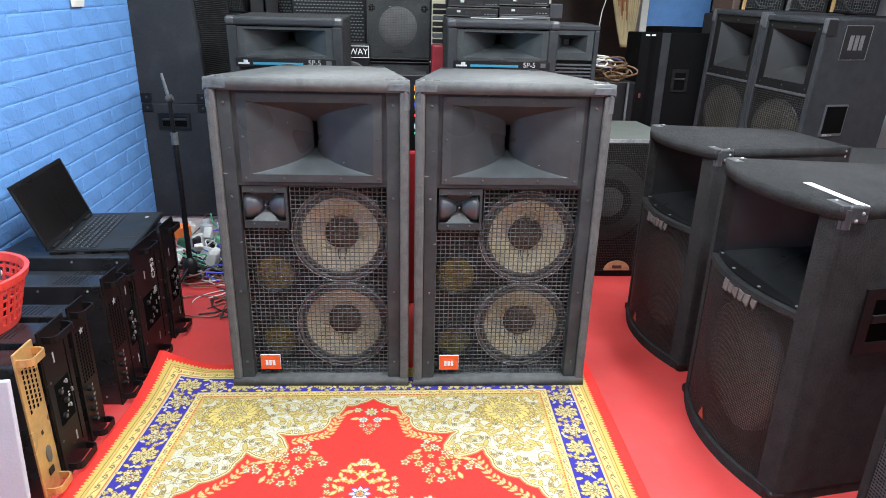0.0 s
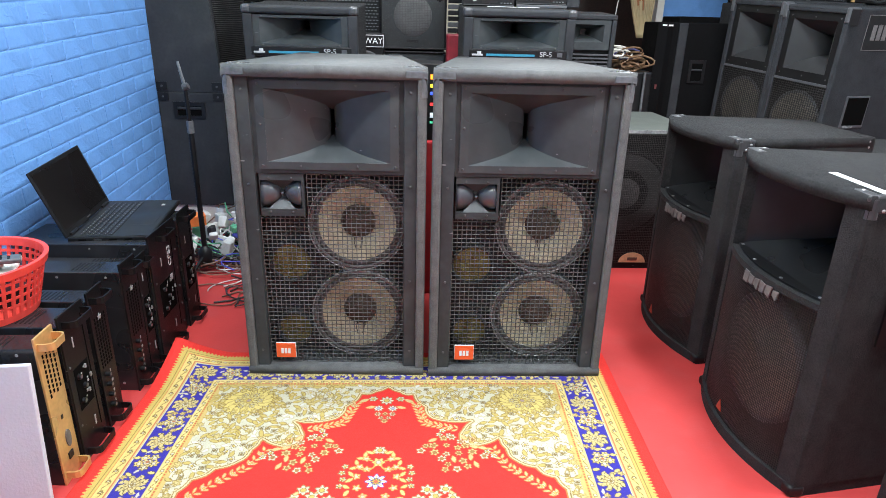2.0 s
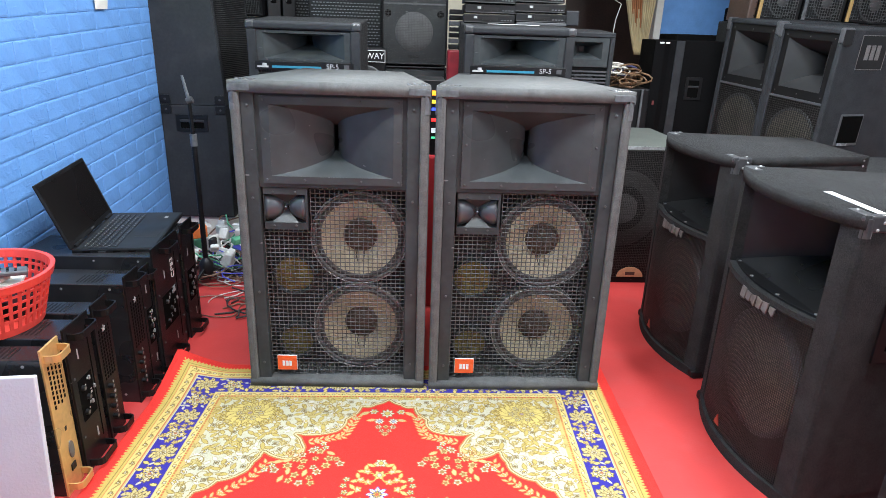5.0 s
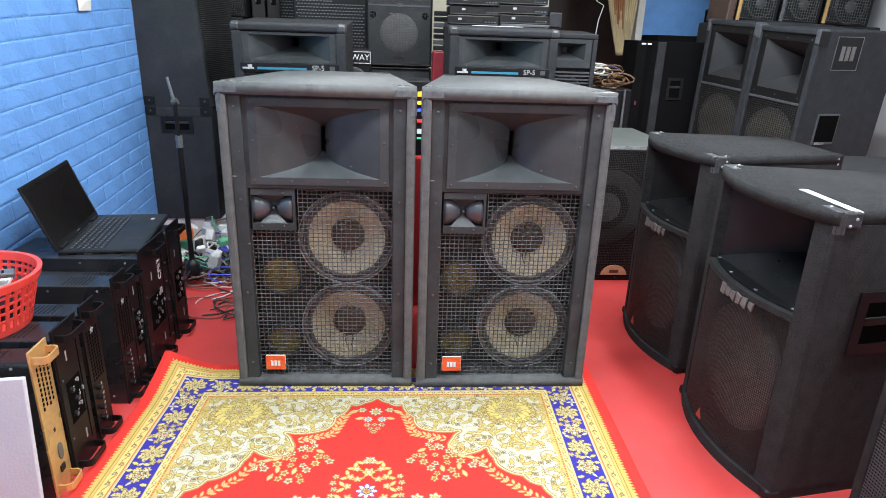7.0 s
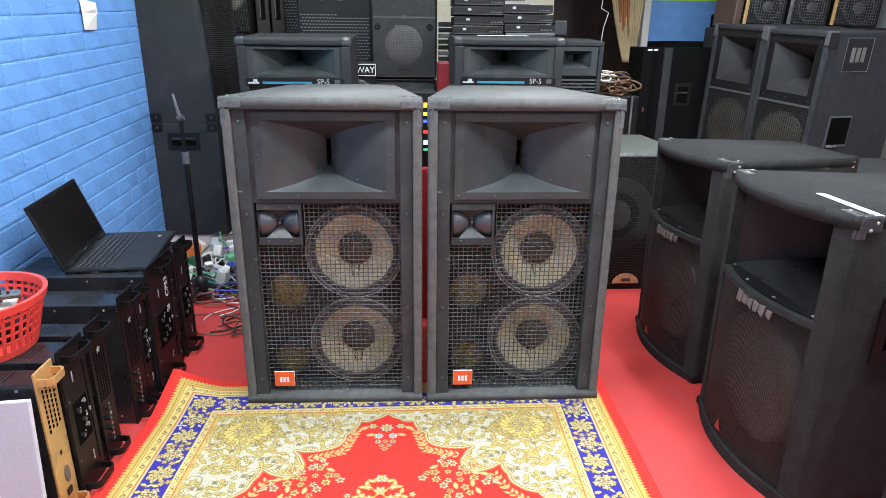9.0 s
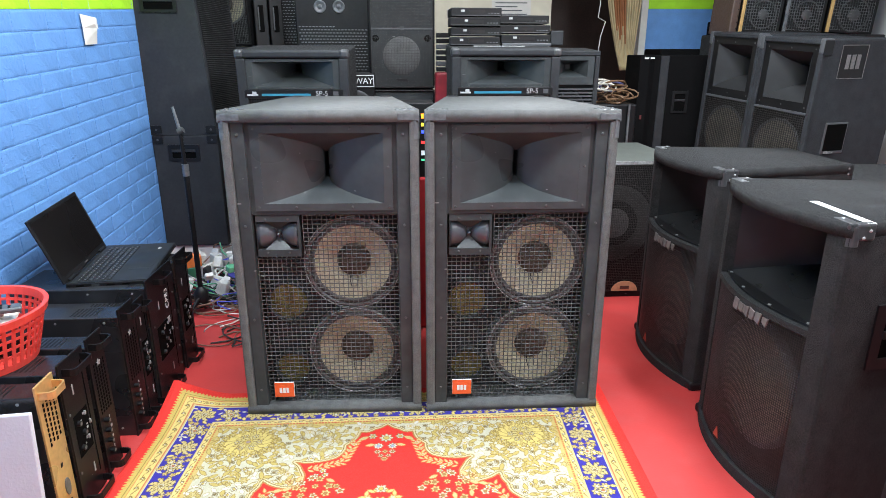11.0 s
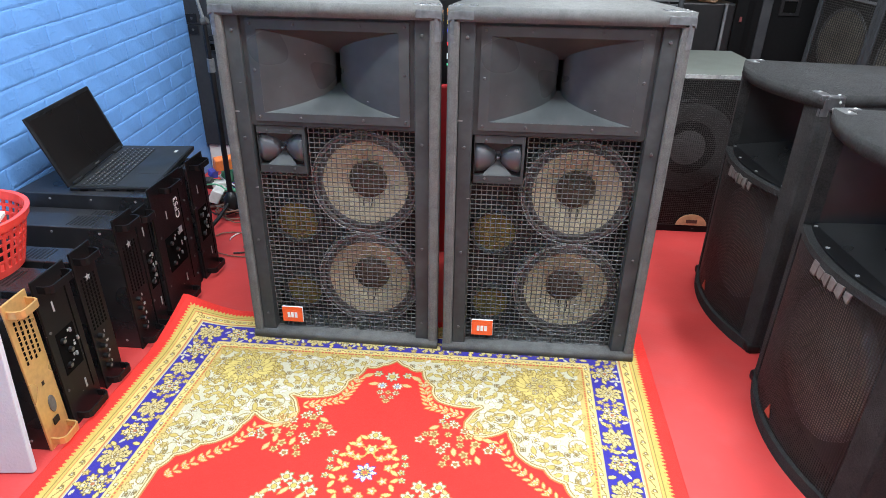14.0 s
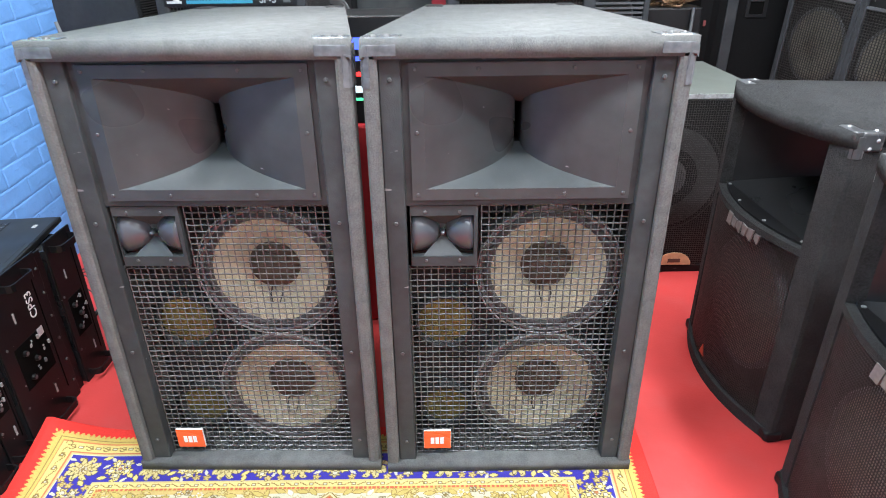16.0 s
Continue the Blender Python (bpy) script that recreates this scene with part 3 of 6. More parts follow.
    for k, (x0, x1) in enumerate([(-0.048 + 0.0272 * i, -0.0213 + 0.0272 * i) for i in range(6)]):
        y = -BOW * (1 - (((x0 + x1) / 2) / h) ** 2) + 0.008
        b = bmesh.new()
        v = [b.verts.new((x, y - dy, z)) for dy in (0.004, 0.0) for x, z in ((x0 - 0.004 + 0.004 * (k % 2), 0.507 + 0.005 * (k % 3)), (x1 - 0.007, 0.505 + 0.004 * (k % 2)), (x1, 0.541 - 0.005 * (k % 2)), (x0 + 0.002, 0.542 - 0.004 * (k % 3)))]
        for q in ((0, 1, 2, 3), (7, 6, 5, 4), (1, 0, 4, 5), (2, 1, 5, 6), (3, 2, 6, 7), (0, 3, 7, 4)):
            b.faces.new([v[k_] for k_ in q])
        if lg is None:
            lg = part("name_plate", b, LOGO_GREY, r, "worn silver name plate in plain angular shapes")
        else:
            part("block", b, LOGO_GREY, lg)
    y = -BOW * (1 - (0.04 / h) ** 2) + 0.008
    b = bmesh.new()
    v = [b.verts.new((-0.04 + dx, y + dy, 0.06 + dz)) for dy in (-0.003, 0.0) for dx, dz in ((-0.015, 0), (0.015, 0), (0.0, 0.036))]
    b.faces.new(v[:3]), b.faces.new(v[5:2:-1])
    for i in range(3):
        b.faces.new((v[i], v[3 + i], v[3 + (i + 1) % 3], v[(i + 1) % 3]))
    bmesh.ops.recalc_face_normals(b, faces=b.faces)
    part("triangle_mark", b, mat("faded_orange", (0.34, 0.06, 0.035), 0.5, 0, 0.3, 60), r, "small orange triangle mark")
    # recessed handle on the tapering flank
    hd = part("handle", plate_with_hole(0.11, 0.35, 0.46, 0.64, 0.14, 0.32, 0.49, 0.61, -0.006, 0.002), BLACK, r, "black recessed side handle")
    part("recess", box(0.141, 0.319, -0.002, 0.0018, 0.491, 0.609), mat_once("hole_shade"), hd)
    part("grip", box(0.141, 0.319, -0.009, -0.0022, 0.545, 0.568, 0.003), BLACK, hd)
    hd.matrix_basis = Matrix.Translation((h, 0.012, 0)) @ Matrix.Rotation(math.atan2(D - 0.012, BW / 2 - h), 4, "Z")
    return r


# front faces -x: local -y turned to world -x
curved_speaker(pose(0.992, -0.318, 0, 0, 0, -90.0), "black carpeted loudspeaker with a bowed grille and white tape on top")
curved_speaker(pose(1.022, 0.378, 0, 0, 0, -89.0), "black carpeted loudspeaker with a bowed perforated grille")
b = box(-0.011, 0.011, -0.116, 0.112, 0, 0.0015)
box(-0.011, 0.011, -0.1175, -0.116, -0.028, 0.0015, bm=b)
tape = part("tape_strip", b, WHITE)
tape.matrix_basis = pose(1.044, -0.482, 0.8535, 0, 0, -1.5)
tagged(tape, "strip of white tape stuck on the cabinet top", "tape")


# ---- the patterned rug ----
def rug():
    """A machine-printed rug: the pattern is a colour per knot on a fine sheet, mirrored about the middle line."""
    cx, half, back, front = -0.13, 0.806, 0.165, -2.125
    xs = np.linspace(-half, half, 693)
    ys = np.concatenate([np.arange(back, -0.68, -0.0023), np.arange(-0.68, front, -0.01)])
    UF, V = np.meshgrid(xs, ys)
    A = UF[:, 346:]                           # one half is drawn, across from the middle line
    B = -V[:, 346:]                           # towards the camera
    B = np.where(B > 0.98, 1.96 - B, B)       # the two ends mirror each other
    U = A
    col = np.zeros(A.shape + (3,))
    RED, DEEP, CREAM = (0.60, 0.028, 0.022), (0.44, 0.03, 0.02), (0.46, 0.44, 0.33)
    YEL, OCH, BLUE, INK, WHT = (0.45, 0.34, 0.09), (0.19, 0.13, 0.042), (0.030, 0.024, 0.25), (0.09, 0.07, 0.035), (0.52, 0.51, 0.46)
    PALE = (0.45, 0.37, 0.165)

    def put(mask, c):
        col[mask] = c
    rs = np.random.RandomState(7)

    def window(cu, cv, r):
        ri, ci = np.nonzero(np.abs(B[:, 0] - cv) < r)[0], np.nonzero(np.abs(A[0] - cu) < r)[0]
        ix = np.ix_(ri, ci)
        return ix, A[ix] - cu, B[ix] - cv

    def flower(cu, cv, r, n, petal, heart, edge=INK, turn=0.0):
        ix, du, dv = window(cu, cv, r * 1.1)
        c = col[ix]
        d = np.hypot(du, dv)
        th = np.arctan2(dv, du) + turn
        rim = r * (0.83 + 0.17 * np.cos(n * th))
        c[d < rim] = edge
        c[d < rim - 0.0028] = petal
        if r > 0.026:
            c[(d > r * 0.45) & (d < rim - 0.002) & (np.cos(n * th) < -0.8)] = edge
            c[(d > r * 0.5) & (d < rim * 0.78) & (np.cos(n * th) > 0.85)] = PALE
        c[d < r * 0.42] = edge
        c[d < r * 0.33] = heart
        col[ix] = c

    def leaf(cu, cv, l, w, ang, colour, edge=None):
        ix, du, dv = window(cu, cv, max(l, w))
        c = col[ix]
        p = du * np.cos(ang) + dv * np.sin(ang)
        q = -du * np.sin(ang) + dv * np.cos(ang)
        k = np.clip(1 - (p / l) ** 2, 0, 1)
        if edge is not None:
            c[(np.abs(p) < l) & (np.abs(q) < w * k)] = edge
        c[(np.abs(p) < l * 0.85) & (np.abs(q) < w * k - 0.002)] = colour
        col[ix] = c

    def curl(cu, cv, r, a0, a1, colour, width=0.003, grow=0.5):
        ix, du, dv = window(cu, cv, r * 1.1)
        c = col[ix]
        th = np.mod(np.arctan2(dv, du) - a0, 2 * np.pi)
        span = a1 - a0
        rad = r * (1 - grow * th / span)
        c[(th < span) & (np.abs(np.hypot(du, dv) - rad) < width)] = colour
        col[ix] = c

    def spread(u0, u1, v0, v1, gap, tries, ok):
        """Points at least a gap apart, where ok(u, v)."""
        got = np.zeros((0, 2))
        for i in range(tries):
            p = np.array((rs.uniform(u0, u1), rs.uniform(v0, v1)))
            if ok(*p) and (len(got) == 0 or np.min(np.hypot(*(got - p).T)) > gap):
                got = np.vstack([got, p])
        return got

    # distance outwards from the edge of the cream field
    fe, ft = 0.59, 0.045
    d = np.maximum(A - fe, (-B) + ft)
    d = np.where((A > fe) & (-B > -ft), np.maximum(A - fe, -B + ft), d)
    put(np.ones(U.shape, bool), RED)
    s_run = np.where(A - fe > -B + ft, B, A)          # runs along the border
    put(d < 0.170, np.array(YEL) * 0.92)
    saw = 0.169 + 0.013 * (1 - np.abs(np.mod(s_run / 0.0125, 1) - 0.5) * 2) ** 0.6
    put((d >= 0.150) & (d < saw), YEL)
    put((d > 0.160) & (d < 0.162), OCH)
    put((d > 0.150) & (d < 0.153), (0.50, 0.16, 0.06))
    put((d > 0.121) & (d < 0.150), (0.54, 0.43, 0.15))
    put((d > 0.118) & (d < 0.121), (0.42, 0.14, 0.06))
    put((d > 0.112) & (d < 0.118), PALE)
    put((d > 0.109) & (d < 0.112), CREAM)
    put((d > 0.022) & (d < 0.109), BLUE)
    put((d > 0.0185) & (d < 0.022), PALE)
    put((d > 0.0) & (d < 0.018), (0.58, 0.46, 0.18))
    put((d > -0.0075) & (d < -0.001), (0.44, 0.10, 0.05))
    put((d > -0.0075) & (d < -0.001) & (np.mod(s_run / 0.011, 1) < 0.3), YEL)
    put((d > -0.02) & (d < -0.0085), (0.46, 0.34, 0.12))
    put(d <= -0.02, CREAM)
    # small square links in the two narrow bands
    for lo, hi, step in ((0.127, 0.144, 0.042), (0.002, 0.016, 0.036)):
        m = np.mod(s_run, step) / step
        mid = (lo + hi) / 2
        put((np.abs(d - mid) < 0.0052) & (np.abs(m - 0.5) < 0.16), OCH)
        put((np.abs(d - mid) < 0.003) & (np.abs(m - 0.5) < 0.09), CREAM)
        put((np.abs(d - mid - 0.004 * np.sin(m * 2 * np.pi)) < 0.0016) & (np.abs(m - 0.5) > 0.2), OCH)
    # S curls between the links of the outer band
    for i in range(60):
        q = 0.042 * i
        if q < 0.75:
            curl(q, -0.1355 + ft, 0.0085, 0.5, 5.2, OCH, 0.0015, 0.3)
        curl(fe + 0.1355, q - 0.1, 0.0085, 2.0, 6.7, OCH, 0.0015, 0.3)
    # blooms along the blue border: a full one at the corner, then by turns a cluster and a full one
    bm_, tv, st = fe + 0.0655, ft - 0.0655, (fe + 0.0655) / 7
    spots = [(bm_ - st * k, tv, k) for k in range(8)] + [(bm_, tv + st * k, k) for k in range(1, 12)]
    blue = lambda u, v: 0.028 < max(u - fe, ft - v) < 0.103 and all(math.hypot(u - p, v - q) > (0.047 if k % 2 == 0 else 0.036) for p, q, k in spots)
    for i, (u, v) in enumerate(spread(0, fe + 0.11, ft - 0.11, 1.0, 0.0135, 4200, blue)):
        if i % 3 == 0:
            flower(u, v, 0.0115, 5, PALE, YEL, OCH, rs.uniform(0, 3))
        elif i % 3 == 1:
            leaf(u, v, 0.0135, 0.0072, rs.uniform(0, 3.1), (0.56, 0.45, 0.15), INK)
        else:
            leaf(u, v, 0.0125, 0.0062, rs.uniform(0, 3.1), CREAM)
    for u, v, k in spots:
        if k % 2 == 0:
            for q in range(8):
                a = q * math.pi / 4 + 0.4
                leaf(u + 0.033 * math.cos(a), v + 0.033 * math.sin(a), 0.012, 0.0075, a + 0.9, (0.48, 0.40, 0.17), INK)
            flower(u, v, 0.037, 10, (0.46, 0.38, 0.15), OCH, INK, 0.3 * k)
            flower(u, v, 0.023, 8, PALE, (0.22, 0.17, 0.2), OCH)
            flower(u, v, 0.013, 6, CREAM, OCH, OCH)
        else:
            for a in range(5):
                an = a * 2 * math.pi / 5 + 0.3
                flower(u + 0.022 * math.cos(an), v + 0.022 * math.sin(an), 0.0165, 6, PALE if a % 2 else (0.56, 0.44, 0.14), CREAM, INK, an)
            flower(u, v, 0.014, 6, CREAM, (0.35, 0.12, 0.05), OCH)
    # cream field: one great corner bloom with feathered leaves, then an even scatter of small blossoms
    gu, gv, r = 0.455, 0.15, 0.058
    field = spread(0, 0.57, ft + 0.012, 0.98, 0.0185, 7000, lambda u, v: True)
    for i, (cu, cv) in enumerate(field):
        kind = i % 7
        far = math.hypot(cu - gu, cv - gv) > 0.16
        if kind == 0:
            flower(cu, cv, 0.0112, 4, (0.40, 0.37, 0.25), OCH, (0.16, 0.12, 0.06), 0.78)
        elif kind in (1, 2):
            flower(cu, cv, rs.uniform(0.012, 0.017), 6, (0.46, 0.37, 0.135) if far else YEL, PALE, (0.24, 0.165, 0.05), rs.uniform(0, 3))
        elif kind == 3:
            flower(cu, cv, 0.0125, 6, WHT, YEL, OCH if i % 2 else (0.4, 0.3, 0.14), rs.uniform(0, 3))
        elif kind == 4 and far:
            leaf(cu, cv, 0.014, 0.0075, rs.uniform(0, 3.1), WHT, (0.36, 0.3, 0.16))
        else:
            leaf(cu, cv, rs.uniform(0.014, 0.022), 0.0078, rs.uniform(0, 3.1), (0.43, 0.335, 0.10), (0.22, 0.15, 0.045))
    for i in range(120):
        cu, cv = rs.uniform(0.05, 0.55), rs.uniform(0.06, 0.9)
        curl(cu, cv, rs.uniform(0.018, 0.032), rs.uniform(0, 6), rs.uniform(7, 9.5), (0.26, 0.19, 0.06), 0.0016)
    for q in range(16):
        a = q * 2 * math.pi / 16
        leaf(gu + 1.05 * r * math.cos(a), gv + 0.9 * r * math.sin(a), 0.032, 0.0135, a + 0.5, (0.54, 0.43, 0.14), OCH)
        flower(gu + 1.5 * r * math.cos(a), gv + 1.1 * r * math.sin(a), 0.0145, 5, YEL, PALE, OCH, a)
    flower(gu, gv, r * 0.86, 15, (0.46, 0.36, 0.12), OCH, OCH)
    flower(gu, gv, r * 0.6, 11, (0.50, 0.42, 0.17), (0.5, 0.41, 0.17), OCH)
    flower(gu, gv, r * 0.36, 8, YEL, (0.3, 0.22, 0.2), OCH)
    for q in range(6):
        flower(gu + r * 0.62 * math.cos(q * 1.047), gv + r * 0.62 * math.sin(q * 1.047), 0.012, 5, CREAM, YEL, OCH)
    # the red ground with its lobed outline
    ou = np.array([0.0, 0.04, 0.087, 0.127, 0.152, 0.221, 0.277, 0.248, 0.236, 0.251, 0.299, 0.358, 0.374, 0.405, 0.453, 0.502, 0.524, 0.53])
    ov = np.array([0.074, 0.102, 0.115, 0.185, 0.25, 0.27, 0.263, 0.306, 0.347, 0.383, 0.384, 0.351, 0.399, 0.46, 0.483, 0.526, 0.573, 0.75])
    pu, pv = [], []
    for i in range(len(ou) - 1):
        n = 10
        for t in range(n):
            t = t / n
            s_ = math.sin(math.pi * t) * (0.009 if i in (1, 2, 3, 12, 14) else 0.004)
            nu, nv = ov[i + 1] - ov[i], -(ou[i + 1] - ou[i])
            ln = math.hypot(nu, nv)
            pu.append(ou[i] + (ou[i + 1] - ou[i]) * t + s_ * nu / ln * -1)
            pv.append(ov[i] + (ov[i + 1] - ov[i]) * t + s_ * nv / ln * -1)
    pu += [0.53, 0.53, 0.0]
    pv += [0.75, 2.0, 2.0]
    ins = np.zeros(U.shape, bool)
    dist = np.full(U.shape, 9.0)
    for i in range(len(pu)):
        j = (i + 1) % len(pu)
        x0, y0, x1, y1 = pu[i], pv[i], pu[j], pv[j]
        if y0 != y1:
            cr = ((B > min(y0, y1)) & (B <= max(y0, y1))) & (A < x0 + (B - y0) * (x1 - x0) / (y1 - y0))
            ins ^= cr
        if i < len(pu) - 2:
            dx, dy = x1 - x0, y1 - y0
            t = np.clip(((A - x0) * dx + (B - y0) * dy) / (dx * dx + dy * dy + 1e-12), 0, 1)
            dist = np.minimum(dist, np.hypot(A - x0 - t * dx, B - y0 - t * dy))
    put((dist < 0.013) & ~ins, (0.54, 0.46, 0.26))
    put((dist < 0.0105) & (dist > 0.0075) & ~ins, OCH)
    put(ins, RED)
    put(dist < 0.0025, (0.35, 0.16, 0.05))
    # sprays inside the red ground
    def spray(pts, size):
        for i, (cu, cv) in enumerate(pts):
            flower(cu, cv, size * (1 if i % 2 else 0.82), 6 if i % 2 else 5, CREAM if i % 3 else (0.50, 0.38, 0.17), (0.28, 0.15, 0.05), (0.26, 0.09, 0.03), i)
    WARM, RUST = (0.50, 0.38, 0.17), (0.45, 0.2, 0.05)
    flower(0, 0.152, 0.025, 8, CREAM, YEL, OCH)
    flower(0.046, 0.142, 0.017, 6, CREAM, YEL, OCH)
    leaf(0.075, 0.152, 0.02, 0.009, 0.5, WARM, RUST)
    flower(0.023, 0.196, 0.018, 8, WHT, (0.25, 0.3, 0.4), OCH)
    leaf(0.05, 0.19, 0.017, 0.008, 0.2, WARM, RUST)
    spray([(0.0, 0.225), (0.024, 0.226), (0.012, 0.246), (0.0, 0.262)], 0.013)
    # leafy garlands that follow the lobed outline
    for (u0, v0), (u1, v1), n in (((0.098, 0.165), (0.125, 0.262), 7), ((0.13, 0.272), (0.225, 0.302), 7), ((0.335, 0.395), (0.372, 0.475), 5), ((0.385, 0.485), (0.49, 0.585), 8)):
        for i in range(n):
            t = i / (n - 1)
            u, v, a = u0 + (u1 - u0) * t, v0 + (v1 - v0) * t, math.atan2(v1 - v0, u1 - u0)
            for k in (-1, 1):
                leaf(u + 0.009 * k * math.sin(a), v - 0.009 * k * math.cos(a), 0.0125, 0.0052, a + 0.75 * k, WARM, RUST)
            if i % 2:
                flower(u, v, 0.011, 5, CREAM, YEL, RUST, i)
    for cu, cv in ((0.185, 0.312), (0.205, 0.335), (0.175, 0.332), (0.318, 0.412), (0.336, 0.43)):
        flower(cu, cv, 0.0125, 5, WHT, YEL, OCH)
    # flowering crescent inside each lobe
    for i, (u, v) in enumerate(spread(0.11, 0.32, 0.33, 0.51, 0.023, 900, lambda u, v: ((u - 0.215) / 0.095) ** 2 + ((v - 0.415) / 0.078) ** 2 < 1 and ((u - 0.118) / 0.06) ** 2 + ((v - 0.47) / 0.06) ** 2 > 1)):
        if i % 4 == 3:
            leaf(u, v, 0.017, 0.008, rs.uniform(0, 3.1), WARM, RUST)
        else:
            flower(u, v, rs.uniform(0.0125, 0.0175), 5 + i % 2, (CREAM, PALE, (0.52, 0.42, 0.18))[i % 3], (0.28, 0.15, 0.05), (0.30, 0.10, 0.03), i)
    # the middle medallion: a pear-shaped wreath round a small bouquet
    for i in range(17):
        a = -math.pi / 2 + i * math.pi / 16
        w = 0.082 * math.cos(a) * (1.0 if a > 0 else 0.9)
        leaf(w, 0.53 + 0.128 * math.sin(a), 0.0145, 0.0068, a + 0.7 * (-1) ** i, (0.58, 0.44, 0.16), RUST)
    for i in range(4):
        flower(0.092 + 0.006 * (i % 2), 0.475 + 0.026 * i, 0.012, 5, CREAM, YEL, OCH, i)
    flower(0, 0.402, 0.021, 7, CREAM, YEL, OCH)
    flower(0, 0.455, 0.021, 6, (0.58, 0.44, 0.16), CREAM, OCH)
    for cu, cv in ((0.036, 0.44), (0.052, 0.475), (0.03, 0.485), (0.056, 0.515), (0.05, 0.56), (0.03, 0.592), (0.0, 0.61)):
        flower(cu, cv, 0.0135, 5, PALE, CREAM, RUST, cu * 90)
    curl(0.03, 0.462, 0.03, 0.6, 4.6, (0.56, 0.30, 0.08), 0.002)
    flower(0, 0.535, 0.032, 8, WHT, BLUE, BLUE)
    flower(0, 0.535, 0.015, 8, YEL, (0.7, 0.1, 0.05), OCH)
    for cu, cv in ((0.142, 0.568), (0.192, 0.566), (0.165, 0.592), (0.212, 0.6), (0.12, 0.605), (0.24, 0.64)):
        flower(cu, cv, 0.021, 6, CREAM, YEL, OCH, cu * 40)
        leaf(cu + 0.02, cv + 0.018, 0.018, 0.007, 0.9, WARM, RUST)
    # both halves, with thread-scale unevenness
    col = np.concatenate([col[:, :0:-1], col], 1)
    U = UF
    col *= (1 + 0.16 * (rs.rand(*U.shape) - 0.5))[..., None]
    # the sheet, with a lifted far corner and faint waves
    Z = 0.0055 + 0.0016 * np.sin(U * 17 + V * 5) * np.sin(V * 11) * (V < -0.05)
    X, Y = U + cx, V.copy()
    lift = np.clip((-U - 0.60) / 0.19, 0, 1) * np.clip((V + 0.12) / 0.28, 0, 1)
    Z = Z + 0.085 * lift ** 1.3
    X = X + 0.015 * lift - 0.036 * V * (V < 0) * 0 + 0.033 * (V + 0.1)
    Y = Y - 0.04 * lift
    h, w = U.shape
    me = bpy.data.meshes.new("rug")
    co = np.stack([X, Y, Z], -1).reshape(-1, 3)
    idx = np.arange(h * w).reshape(h, w)
    quads = np.stack([idx[:-1, :-1], idx[1:, :-1], idx[1:, 1:], idx[:-1, 1:]], -1).reshape(-1, 4)
    me.vertices.add(len(co))
    me.vertices.foreach_set("co", co.ravel())
    me.loops.add(quads.size)
    me.loops.foreach_set("vertex_index", quads.ravel())
    me.polygons.add(len(quads))
    me.polygons.foreach_set("loop_start", np.arange(0, quads.size, 4))
    me.update(calc_edges=True)
    at = me.color_attributes.new("weave", "FLOAT_COLOR", "POINT")
    at.data.foreach_set("color", np.concatenate([col.reshape(-1, 3), np.ones((h * w, 1))], 1).ravel())
    me.shade_smooth()
    m = mat("rug_print", (1, 1, 1), 0.8, 0, 0.06, 60, 0.35, 900, 0.25)
    nt = m.node_tree
    av = nt.nodes.new("ShaderNodeVertexColor")
    av.layer_name = "weave"
    mix = [x for x in nt.nodes if x.type == "MIX"][0]
    nt.links.new(av.outputs["Color"], mix.inputs["A"])
    me.materials.append(m)
    ob = new("rug", me)
    sol = ob.modifiers.new("thick", "SOLIDIFY")
    sol.thickness, sol.offset = 0.004, -1
    return tagged(ob, "red, cream and blue oriental patterned rug with one lifted corner", "rug")


rug()


